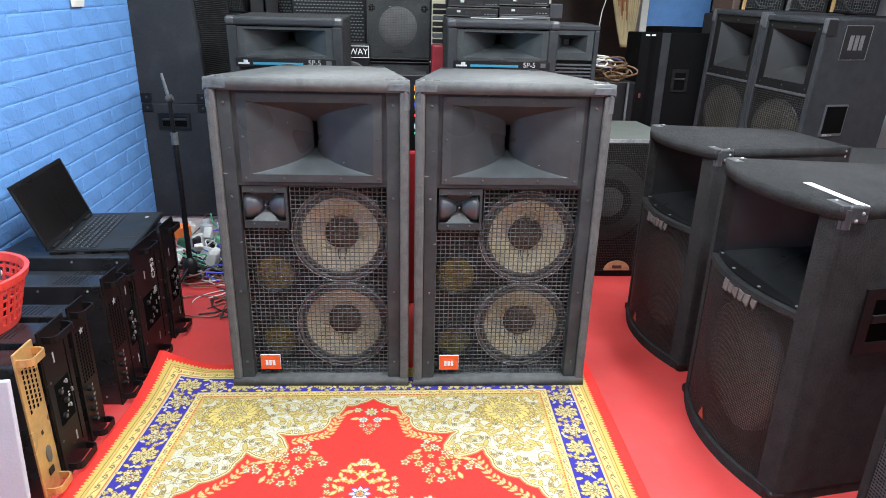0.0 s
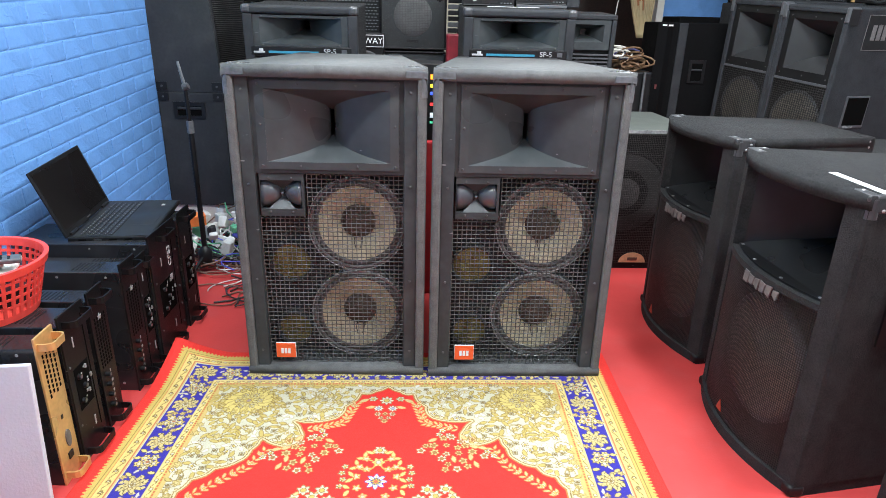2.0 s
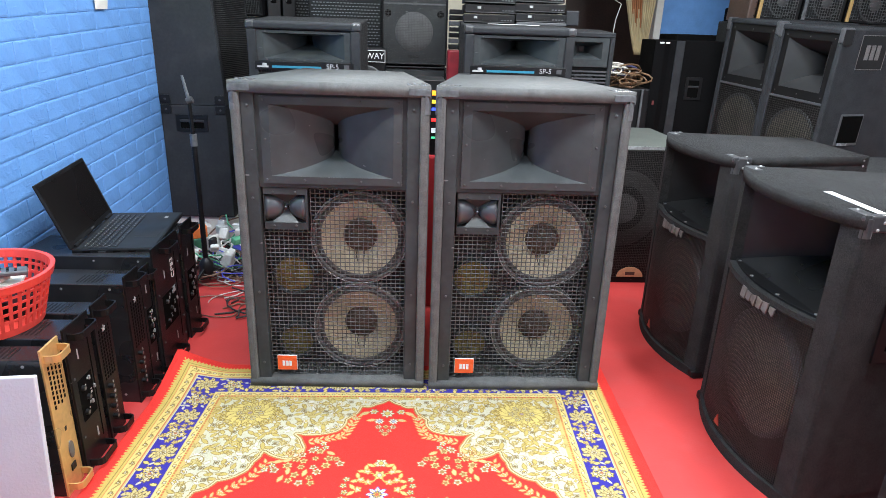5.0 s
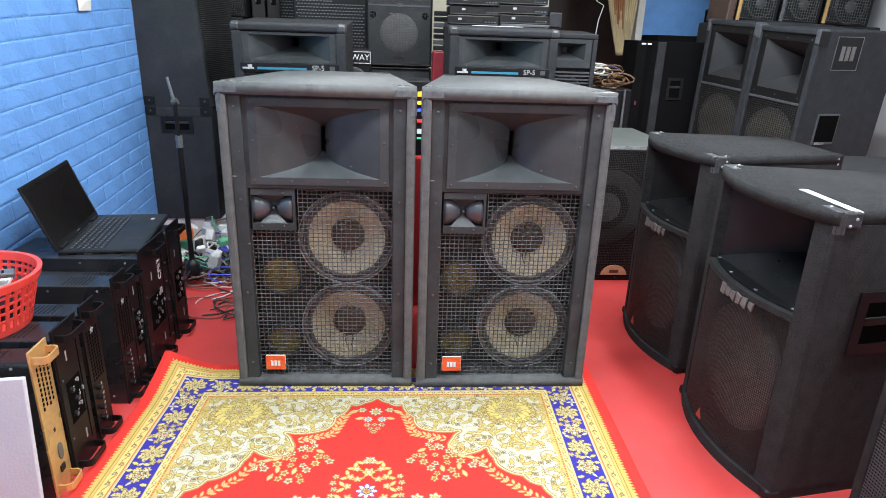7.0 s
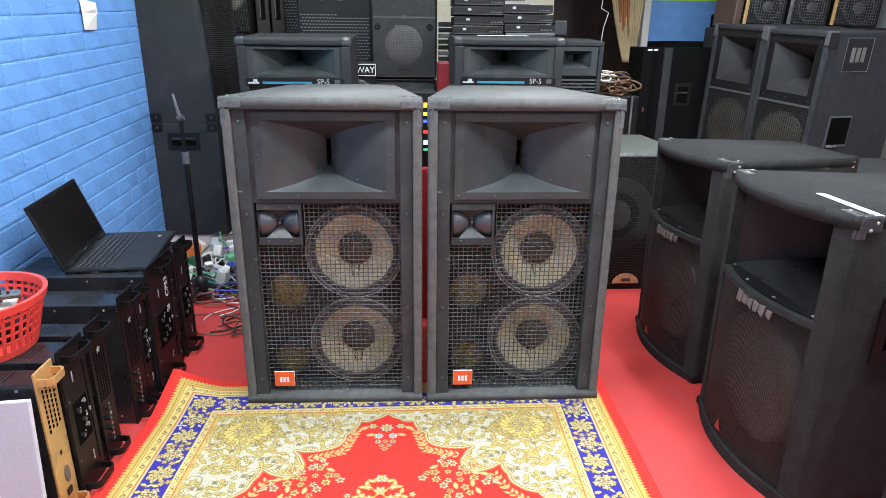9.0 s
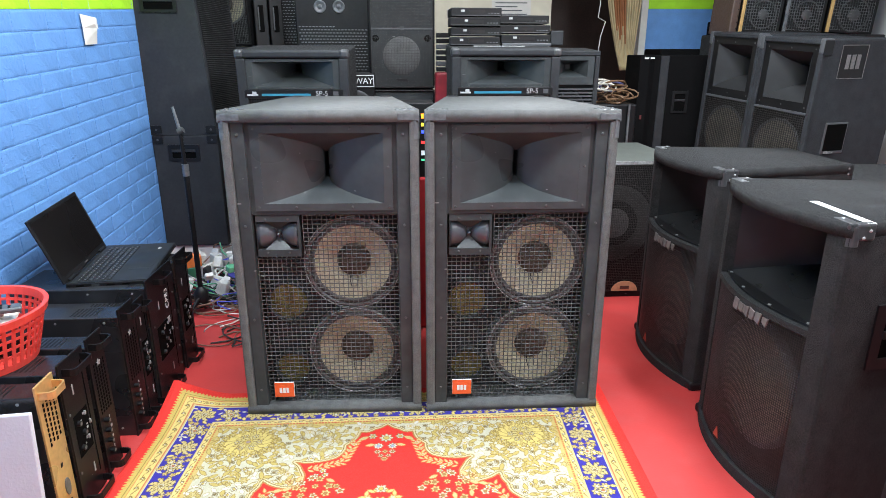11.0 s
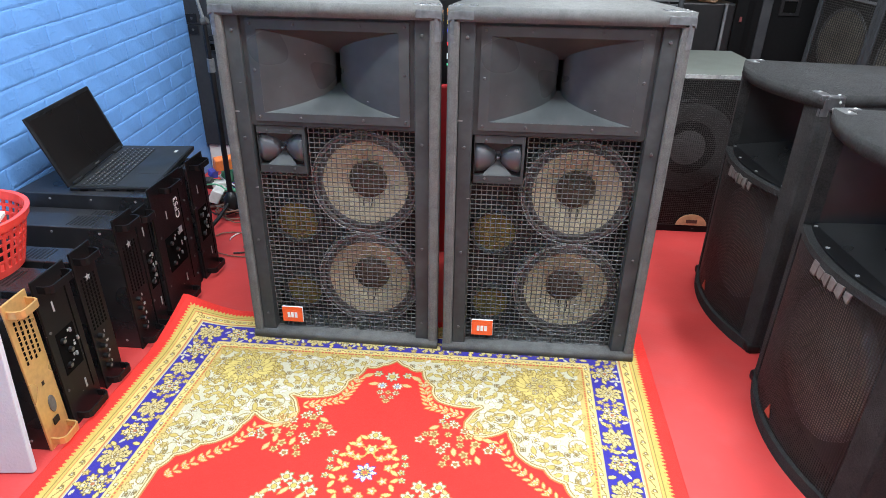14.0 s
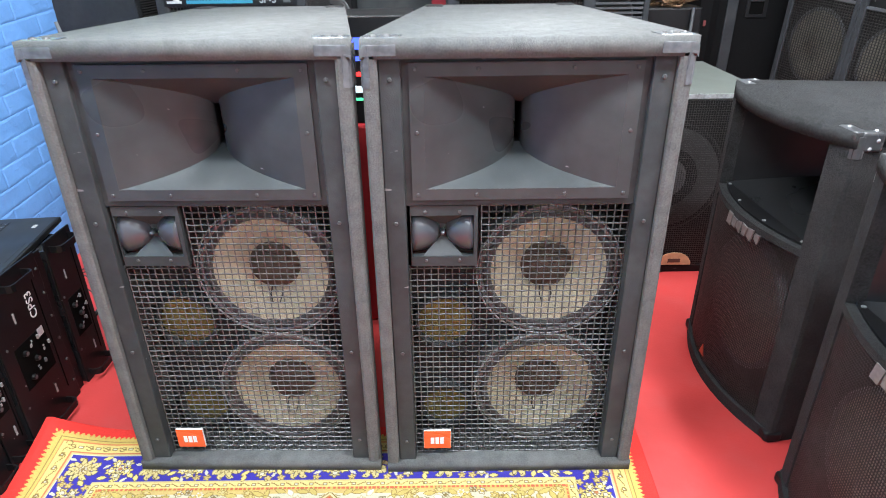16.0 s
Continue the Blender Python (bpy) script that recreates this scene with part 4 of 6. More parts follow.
# ---- rack amplifiers stood on edge along the wall ----
def amplifier(y0, y1, label, style, x=-0.95, depth=0.40, tall=0.483, lean=0.0, plate=BLACK_METAL, body=AMP_CASE):
    """A rack unit on its side: the front panel looks towards +x; y0..y1 is its thickness."""
    r = root("rack_amplifier", label, "amplifier", pose(x, (y0 + y1) / 2, 0, 0, 0, lean), "amplifiers stood on edge")
    w = (y1 - y0) / 2
    part("body", box(-depth, -0.006, -w + 0.004, w - 0.004, 0.0, tall - 0.028, 0.003), body, r)
    fp = part("front_panel", box(-0.006, 0.0, -w, w, 0.0, tall, 0.0015), plate, r)
    # Black bars laid on the case stand for the dark of vent openings.
    for k in range(7):
        xx = -0.09 - 0.012 * k
        part("vent_slot", box(xx, xx + 0.005, -w * 0.6, w * 0.6, tall - 0.0285, tall - 0.0272), BLACK, r)
    for zz in (0.03, tall - 0.045):
        for xx in (-0.05, -0.2, -0.34):
            part("screw", cyl((xx, -w + 0.0045, zz), (xx, -w + 0.0025, zz), 0.004, 8), RIM, r)
    # handles: flat bars bent out from the panel at both ends
    if style != "plain":
        for z in (0.028, tall - 0.028):
            hw, zh = min(w * 0.82, 0.05), 0.010
            path = [(0.0, -hw), (0.022, -hw), (0.033, -hw + 0.005), (0.037, -hw + 0.014), (0.037, hw - 0.014), (0.033, hw - 0.005), (0.022, hw), (0.0, hw)]
            back_ = [(max(0.0, x_ - 0.004), y_ * (1 - 0.004 / hw)) for x_, y_ in path]
            b = prism(path + back_[::-1], z - zh, z + zh)
            bmesh.ops.recalc_face_normals(b, faces=b.faces)
            part("handle", b, plate, r)
    if style == "gold":
        for i in range(4):
            for k in range(9):
                z = 0.27 + 0.0145 * k + (0.007 if i % 2 else 0)
                yy = -w * 0.55 + i * w * 0.37
                part("vent_slot", box(0.0, 0.0012, yy - 0.003, yy + 0.003, z - 0.005, z + 0.005), mat_once("hole_shade"), fp)
        b = prism([(0.012 * math.cos(a) , 0.026 * math.sin(a)) for a in [i * math.pi / 8 for i in range(16)]], 0, 0.003)
        bmesh.ops.transform(b, matrix=Matrix.Translation((0, 0.006, 0.12)) @ Matrix.Rotation(radians(90), 4, "Y"), verts=b.verts)
        for v in b.verts:
            v.co = Vector((v.co.x, 0.006 + (v.co.y - 0.006) * 0.45, 0.12 + (v.co.z - 0.12) * 2.2))
        part("socket", b, FRAME_GREY, fp)
        part("switch", box(0, 0.004, -0.01, 0.012, 0.06, 0.08, 0.001), BLACK, fp)
        part("mark", box(0, 0.0012, -0.004, 0.004, 0.185, 0.197), BLACK, fp)
    if style in ("knobs", "knobs2", "wide"):
        rp = random.Random(int(1000 * (y1 + 5)))
        part("recess", box(0.0, 0.0008, -w * 0.62, w * 0.5, 0.155, 0.285), mat_once("hole_shade"), fp)
        # Knobs, caps, switches and random marks are added for print and glints.
        for i in range(3):
            yy, z = -w * 0.35 + w * 0.3 * (i % 2), 0.18 + 0.038 * i
            part("knob", cyl((0, yy, z), (0.009, yy, z), 0.0085, 14, r2=0.0075), BLACK, fp)
            part("knob_glint", cyl((0.0088, yy, z), (0.0096, yy, z), 0.005, 12), FRAME_GREY, fp)
            part("switch", box(0.0008, 0.006, yy + w * 0.5, yy + w * 0.5 + 0.006, z + 0.008, z + 0.02, 0.001), RIM, fp)
            for q in range(2):
                o_ = rp.uniform(-0.008, 0.008)
                part("print_glint", box(0.0008, 0.002, yy + w * 0.3 + o_, yy + w * 0.3 + o_ + rp.uniform(0.003, 0.008), z + 0.012 * q, z + 0.012 * q + rp.uniform(0.003, 0.01)), WHITE_FAINT, fp)
        part("print_glint", box(0.0, 0.0012, w * 0.2, w * 0.2 + 0.006, 0.075, 0.105), WHITE_FAINT, fp)
        part("print_glint", box(0.0, 0.0012, -w * 0.3, -w * 0.3 + 0.005, 0.345, 0.375), WHITE_FAINT, fp)
        part("groove", box(0.0, 0.001, w * 0.62, w * 0.62 + 0.004, 0.06, 0.42), mat_once("hole_shade"), fp)
        for z in (0.115, 0.3):
            part("screw", cyl((0, -w * 0.8, z), (0.002, -w * 0.8, z), 0.004, 8), STEEL, fp)
    if style == "wide":
        lb = part("label_plate", box(0.0, 0.0012, 0.028, 0.052, 0.262, 0.286), PRINT_GREY, fp)
        b = bpy.data.curves.new("lettering", "FONT")
        b.body, b.size, b.extrude, b.align_x, b.align_y = "CPS3", 0.037, 0.0006, "CENTER", "CENTER"
        tx = new("lettering_source", b)
        dg = bpy.context.evaluated_depsgraph_get()
        me = bpy.data.meshes.new_from_object(tx.evaluated_get(dg))
        bpy.data.objects.remove(tx)
        me.materials.clear()
        me.materials.append(WHITE)
        ob = new("lettering", me)
        ob.parent = fp
        ob.matrix_basis = Matrix.Translation((0.0018, 0.04, 0.36)) @ Matrix.Rotation(radians(90), 4, "X") @ Matrix.Rotation(radians(90), 4, "Y") @ Matrix.Rotation(radians(90), 4, "Z")
        for k in range(6):
            part("screw", cyl((0, w - 0.012, 0.06 + 0.075 * k), (0.003, w - 0.012, 0.06 + 0.075 * k), 0.004, 8), STEEL, fp)
    if style == "mesh":
        for i in range(5):
            for k in range(14):
                part("vent_hole", box(0, 0.001, -w * 0.6 + i * w * 0.3 - 0.003, -w * 0.6 + i * w * 0.3 + 0.003, 0.2 + 0.012 * k, 0.208 + 0.012 * k), mat_once("hole_shade"), fp)
        part("emblem", prism([(0.012 * math.cos(i * 2 * math.pi / 10) * (1 if i % 2 else 0.45), 0.012 * math.sin(i * 2 * math.pi / 10) * (1 if i % 2 else 0.45)) for i in range(10)], 0, 0.0012), WHITE_FAINT, fp).matrix_basis = Matrix.Translation((0.0003, 0, 0.36)) @ Matrix.Rotation(radians(90), 4, "Y")
        # Row of knobs is added; the paler caps stand in for glints.
        for k in range(4):
            part("knob", cyl((0, -w * 0.4, 0.07 + 0.035 * k), (0.014, -w * 0.4, 0.07 + 0.035 * k), 0.0075, 12), BLACK, fp)
            part("knob_glint", cyl((0.0138, -w * 0.4, 0.07 + 0.035 * k), (0.0148, -w * 0.4, 0.07 + 0.035 * k), 0.0045, 12), FRAME_GREY, fp)
            part("print_bar", box(0, 0.0012, w * 0.1, w * 0.1 + 0.004 + 0.003 * (k % 3), 0.066 + 0.035 * k, 0.074 + 0.035 * k), WHITE_FAINT, fp)
    return r


WHITE_FAINT = mat("faded_print", (0.30, 0.30, 0.30), 0.6, 0, 0.4, 120)
amplifier(-0.537, -0.450, "slim amplifier with a gold front panel, stood on edge", "gold", -0.975, 0.34, 0.445, 2, plate=GOLD)
amplifier(-0.443, -0.315, "black rack amplifier with grooved front and long handles", "knobs", -0.967, 0.42, 0.455)
amplifier(-0.285, -0.193, "slim black rack amplifier with two handles", "mesh", -0.971, 0.42, 0.453)
amplifier(-0.085, 0.020, "black rack amplifier with a faint emblem and handles", "mesh", -0.966, 0.42, 0.46)
amplifier(0.026, 0.103, "slim black rack amplifier with perforated front panel", "knobs2", -0.966, 0.42, 0.44)
amplifier(0.108, 0.336, "large black rack amplifier with white lettering, under the laptop", "wide", -0.955, 0.46, 0.483)
amplifier(0.342, 0.374, "thin black rack unit with a plain scratched panel", "plain", -0.965, 0.42, 0.47)
amplifier(0.385, 0.515, "black rack amplifier at the end of the row", "knobs", -0.955, 0.42, 0.483)


# ---- laptop ----
def laptop():
    r = root("laptop", "open black laptop with a dark screen, on the amplifiers", "laptop", pose(-1.125, 0.357, 0.4555, 0, 0, 6) @ pose(0, 0, 0, 2, 0, 0))
    part("base", box(-0.135, 0.137, -0.207, 0.207, 0.003, 0.02, 0.004), BLACK, r)
    deck = part("deck", box(-0.12, 0.13, -0.2, 0.2, 0.02, 0.0212), KEYCAP, r)
    key = None
    for i in range(6):
        for k in range(17):
            b = (-0.098 + i * 0.0195, -0.178 + k * 0.0212)
            if key is None:
                b2 = box(-0.008, 0.008, -0.009, 0.009, 0, 0.0022, 0.0008, seg=1)
                box(-0.0015, 0.0015, -0.002, 0.002, 0.0021, 0.0025, bm=b2)
                for f_ in b2.faces:
                    f_.material_index = int(f_.calc_center_median().z > 0.00225)
                o = part("key", b2, (KEYCAP, WHITE_FAINT), deck)
                key = o.data
            else:
                o = new("key", key)
                o.parent = deck
            o.location = (b[0], b[1], 0.0212)
    part("touchpad", box(0.04, 0.115, -0.085, 0.03, 0.0212, 0.0216), KEYCAP, deck)
    part("sticker", box(0.085, 0.097, 0.13, 0.15, 0.0212, 0.0216), WHITE_FAINT, deck)
    for yy in (-0.15, 0.15):
        part("hinge", cyl((-0.133, yy - 0.03, 0.02), (-0.133, yy + 0.03, 0.02), 0.008, 10), BLACK, r)
    # lid, leaning back
    lid = part("lid", box(-0.005, 0.003, -0.207, 0.207, 0.0, 0.243, 0.003), BLACK, r, "laptop lid with a dark unlit screen")
    part("screen", box(0.003, 0.0038, -0.193, 0.193, 0.022, 0.230), SCREEN, lid)
    part("mark", box(0.003, 0.0036, -0.014, 0.014, 0.008, 0.013), STEEL, lid)
    lid.matrix_basis = pose(-0.136, 0, 0.018, 0, -19, 0)
    for k in range(4):
        part("port", box(-0.10 + 0.05 * k, -0.075 + 0.05 * k, -0.2078, -0.2068, 0.008, 0.014), STEEL if k == 1 else mat_once("hole_shade"), r)


laptop()


# ---- red basket ----
def basket():
    r = root("basket", "red slotted plastic basket holding papers and a remote", "basket", pose(-1.225, -0.35, 0.428))
    R0, R1, H = 0.138, 0.178, 0.152
    seg = 44
    part("base", prism([(R0 * 1.0 * math.cos(i * 2 * math.pi / seg), R0 * math.sin(i * 2 * math.pi / seg)) for i in range(seg)], 0, 0.006), RED_PLASTIC, r)

    def ring(z, h, t=0.004, out=0.0):
        b = bmesh.new()
        rr = []
        for dz in (0, h):
            for dt in (0, t):
                f = (z + dz) / H
                q = R0 + (R1 - R0) * f + dt + out
                rr.append([b.verts.new((q * math.cos(i * 2 * math.pi / seg), q * math.sin(i * 2 * math.pi / seg), z + dz)) for i in range(seg)])
        for a, c in ((0, 1), (1, 3), (3, 2), (2, 0)):
            for i in range(seg):
                j = (i + 1) % seg
                b.faces.new((rr[a][i], rr[a][j], rr[c][j], rr[c][i]))
        bmesh.ops.recalc_face_normals(b, faces=b.faces)
        return b
    part("lower_band", ring(0, 0.02), RED_PLASTIC, r)
    for zz in (0.042, 0.066, 0.09, 0.112):
        part("band", ring(zz, 0.007), RED_PLASTIC, r)
    part("rim", ring(H - 0.022, 0.022, 0.012, -0.002), RED_PLASTIC, r)
    slat = None
    for i in range(seg):
        a = i * 2 * math.pi / seg
        b = bmesh.new()
        if slat is None:
            v = []
            for z in (0.018, H - 0.015):
                q = R0 + (R1 - R0) * z / H
                for dr, dt in ((0, -0.0045), (0.004, -0.0045), (0.004, 0.0045), (0, 0.0045)):
                    v.append(b.verts.new((q + dr, dt, z)))
            for f in ((0, 1, 5, 4), (1, 2, 6, 5), (2, 3, 7, 6), (3, 0, 4, 7), (3, 2, 1, 0), (4, 5, 6, 7)):
                b.faces.new([v[k] for k in f])
            o = part("slat", b, RED_PLASTIC, r)
            slat = o.data
        else:
            b.free()
            o = new("slat", slat)
            o.parent = r
        o.rotation_euler = (0, 0, a)
    for k, (x, y, z, w, d, an) in enumerate(((0.0, 0.02, 0.115, 0.2, 0.12, 20), (-0.02, -0.01, 0.128, 0.18, 0.11, -15))):
        o = part("paper", box(-w / 2, w / 2, -d / 2, d / 2, 0, 0.012, 0.002), PAPER)
        o.matrix_basis = pose(-1.225 + x, -0.35 + y, 0.428 + z, 3, 4, an)
        tagged(o, "folded white papers in the red basket", "papers")
    rc = root("remote_control", "grey remote control lying on papers", "remote control", pose(-1.165, -0.36, 0.573, 3, 4, 30))
    part("case", box(-0.075, 0.075, -0.02, 0.02, 0, 0.014, 0.004), FRAME_GREY, rc)
    for i in range(7):
        for k in range(3):
            part("button", cyl((-0.06 + i * 0.018, -0.011 + 0.011 * k, 0.013), (-0.06 + i * 0.018, -0.011 + 0.011 * k, 0.016), 0.0035, 8), BLACK if (i + k) % 4 else RED_PLASTIC, rc)
    for k in range(3):
        o = part("black_box", box(-0.04, 0.04, -0.03, 0.03, 0, 0.05, 0.004), BLACK)
        o.matrix_basis = pose(-1.225 - 0.05 + 0.06 * k, -0.35 + 0.04 * (-1) ** k, 0.436, 0, 0, 40 * k)
        tagged(o, "small black part in the red basket", "spare part", "spare parts")


basket()

# white foam sheet leaning on the gold amplifier
o = part("foam_sheet", box(-0.32, 0.0, -0.008, 0.008, 0, 0.395, 0.003), FOAM)
o.matrix_basis = pose(-0.972, -0.605, 0.001, -6, 0, 6)
tagged(o, "white foam packing sheet leaning on an amplifier", "foam sheet")


# ---- microphone stand ----
def mic_stand():
    r = root("microphone_stand", "black microphone stand with a bare silver tip", "microphone stand", pose(-1.075, 0.975, 0))
    part("pole", cyl((0, 0, 0.06), (0, 0, 0.72), 0.0125, 14), BLACK_METAL, r)
    part("upper_pole", cyl((0, 0, 0.72), (-0.004, 0, 0.90), 0.009, 12), BLACK_METAL, r)
    part("clutch", cyl((0, 0, 0.685), (0, 0, 0.74), 0.0155, 14), FRAME_GREY, r)
    part("knuckle", cyl((-0.012, 0, 0.887), (0.012, 0, 0.897), 0.015, 12), STEEL, r)
    part("tip", cyl((-0.004, 0, 0.89), (-0.026, 0.005, 1.0), 0.008, 12, r2=0.0055), CHROME, r)
    part("hub", lathe(((0, -0.055), (0.028, -0.052), (0.036, -0.02), (0.034, 0.02), (0.02, 0.04), (0.011, 0.05)), 20, Matrix.Translation((0, 0, 0.085)) @ Matrix.Rotation(radians(90), 4, "X")), BLACK, r, smooth=True)
    for a in (20, 140, 260):
        c, s = math.cos(radians(a)), math.sin(radians(a))
        lg = part("leg", tube([(0.02 * c, 0.02 * s, 0.085), (0.12 * c, 0.12 * s, 0.045), (0.25 * c, 0.25 * s, 0.012)], 0.0085, 8), BLACK_METAL, r)
        part("rubber_foot", cyl((0.235 * c, 0.235 * s, 0.013), (0.27 * c, 0.27 * s, 0.012), 0.012, 10), RUBBER, lg)


mic_stand()

# ---- loose cables and clutter behind the amplifiers ----
rc_ = random.Random(11)
CABLE = [mat("cable_" + n, c, 0.5, 0, 0.15, 60) for n, c in (("black", (0.02, 0.02, 0.02)), ("white", (0.6, 0.6, 0.58)), ("brown", (0.16, 0.09, 0.06)), ("blue", (0.08, 0.09, 0.5)), ("green", (0.1, 0.35, 0.2)), ("orange", (0.75, 0.2, 0.05)))]
for i in range(52):
    cx_, cy_ = rc_.uniform(-1.15, -0.80), rc_.uniform(1.0, 1.5)
    pts = []
    a0, rr = rc_.uniform(0, 6.28), rc_.uniform(0.06, 0.16)
    top_ = max(0.012, rc_.uniform(-0.05, 0.3) * (cy_ - 0.7))
    for k in range(26):
        a = a0 + k * 0.42
        rk = rr * (1 + 0.35 * math.sin(k * 0.7 + i))
        pts.append((cx_ + rk * math.cos(a), cy_ + rk * math.sin(a) * 0.8, 0.008 + top_ * (0.5 + 0.5 * math.sin(k * 0.5 + i)) + 0.002 * (i % 5)))
    ci = rc_.choice([0, 0, 0, 1, 1, 2, 2, 3, 4])
    o = part("cable", tube(pts, rc_.uniform(0.0025, 0.0048), 6), CABLE[ci])
    tagged(o, ("black", "white", "brown", "blue", "green", "orange")[ci] + " loose cable tangled on the floor", "cable", "tangled cables")
for i in range(3):
    pts = [(-0.93 + 0.02 * i, 0.60 + 0.06 * i, 0.006)] + [(-0.86 + 0.1 * k / 2, 0.62 + 0.05 * i + 0.05 * math.sin(k + i), 0.006) for k in range(6)]
    o = part("cable", tube(pts, 0.004, 6), CABLE[(0, 2, 0)[i]])
    tagged(o, "dark loose cable running across the red floor", "cable", "tangled cables")
for i in range(44):
    w_, d_, h_ = rc_.uniform(0.018, 0.05), rc_.uniform(0.012, 0.03), rc_.uniform(0.02, 0.075)
    b = box(-w_, w_, -d_, d_, 0, h_, 0.006, seg=2)
    for v in b.verts:
        v.co += 0.006 * noise.noise_vector(v.co * 40 + Vector((i, 0, 0)))
    ci = rc_.choice([0, 1, 1, 1, 3, 4, 5])
    o = part("small_packet", b, CABLE[ci])
    o.matrix_basis = pose(rc_.uniform(-1.25, -0.78), rc_.uniform(1.05, 1.5), 0.004 + 0.045 * (i % 5), 14 * (i % 3), 0, rc_.uniform(0, 180))
    tagged(o, ("black", "white", "brown", "blue", "green", "orange")[ci] + " small packet among tangled cables", "packet", "small packets")
for i in range(9):
    x_, y_ = rc_.uniform(-0.95, -0.72), rc_.uniform(0.62, 0.9)
    pts = [(x_ - 0.1 + 0.03 * k + 0.05 * math.sin(0.7 * k + i), y_ + 0.09 * math.sin(0.45 * k + i * 1.7), 0.006 + 0.003 * (i % 3)) for k in range(14)]
    ci = (0, 2, 0, 1, 2, 0, 2, 1, 0)[i]
    o = part("cable", tube(pts, 0.0028 + 0.0006 * (i % 3), 6), CABLE[ci])
    tagged(o, ("black", "white", "brown")[ci] + " loose cable looping over the red floor", "cable", "tangled cables")


# ---- background loudspeakers and equipment ----
DARK_CONE = mat("black_cone", (0.05, 0.05, 0.052), 0.7, 0, 0.2, 40, 0.1, 200)
GREY_CONE = mat("grey_cone", (0.10, 0.10, 0.102), 0.7, 0, 0.2, 40, 0.1, 200)
STRIP_GREY = mat("grey_strip", (0.065, 0.068, 0.075), 0.5, 0, 0.15, 30)
CARPET_DARK = mat("dark_grey_carpet", (0.034, 0.037, 0.042), 0.95, 0, 0.3, 160, 0.9, 600, 0.2)
HORN_DARK = mat("dark_horn_plastic", (0.02, 0.0205, 0.022), 0.5, 0, 0.15, 25)
MATT = mat("matt_black_paint", (0.006, 0.006, 0.0065), 0.85, 0, 0.2, 60, 0.3, 400, 0.05)
# Even cone colour, darker than CONE.
DIM_CONE = mat("muted_cone", (0.22, 0.205, 0.17), 0.9, 0, 0.3, 45, 0.3, 250, 0.2)
TILT_UP = 3.4


def shell(r, W, H, D, material, bevel=0.0):
    """Cabinet body: four walls in one piece, open in front, and a back."""
    h, t = W / 2, 0.018
    b = plate_with_hole(-h, h, 0, H, -h + t, h - t, t, H - t, 0.022, D)
    es = [e for e in b.edges if all(abs(abs(v.co.x) - h) < 1e-5 or v.co.z < 1e-5 or abs(v.co.z - H) < 1e-5 for v in e.verts) and abs(e.verts[0].co.y - e.verts[1].co.y) > 0.01]
    bmesh.ops.bevel(b, geom=es, offset=0.01, segments=2, affect="EDGES", profile=0.5)
    part("back_panel", box(-h + t, h - t, D - 0.02, D - 0.004, t, H - t), BLACK, r)
    return part("body", b, material, r)


def front_frame(r, W, H, material, t=0.026):
    h = W / 2
    for nm, a in (("frame_rail", (-h, h, H - t, H)), ("frame_rail", (-h, h, 0, t)), ("frame_stile", (-h, -h + t, t, H - t)), ("frame_stile", (h - t, h, t, H - t))):
        part(nm, box(a[0], a[1], 0, 0.024, a[2], a[3], 0.005), material, r)


def driver(r, cx, cz, rad, cone, y=0.018, cap=CAP, frame=FRAME_GREY):
    """Frame ring, cone and dust cap, facing -y."""
    t_ = Matrix.Translation((cx, 0, cz))
    w = part("woofer", lathe(((rad, y + 0.006), (rad, y), (rad * 0.94, y - 0.002), (rad * 0.9, y + 0.002)), 36, t_), frame, r, smooth=True)
    part("cone", lathe(((rad * 0.91, y + 0.001), (rad * 0.86, y - 0.002), (rad * 0.8, y), (rad * 0.36, y + 0.0035)), 36, t_), cone, w, smooth=True)
    part("dust_cap", lathe(((rad * 0.37, y + 0.003), (rad * 0.3, y - 0.004), (0, y - 0.009)), 24, t_), cap, w, smooth=True)
    return w


def mesh_front(r, x0, x1, z0, z1, pitch=0.012, y=0.004, wire=0.0013, material=GRILLE, name="grille"):
    return part(name, wire_grid(x0, x1, z0, z1, pitch, wire, y), material, r)


def lettering(text, size, parent, m, material):
    c = bpy.data.curves.new("lettering", "FONT")
    c.body, c.size, c.extrude, c.align_x, c.align_y = text, size, 0.0005, "CENTER", "CENTER"
    tx = new("lettering_source", c)
    me = bpy.data.meshes.new_from_object(tx.evaluated_get(bpy.context.evaluated_depsgraph_get()))
    bpy.data.objects.remove(tx)
    me.materials.clear()
    me.materials.append(material)
    ob = new("lettering", me)
    ob.parent = parent
    ob.matrix_basis = m
    return ob


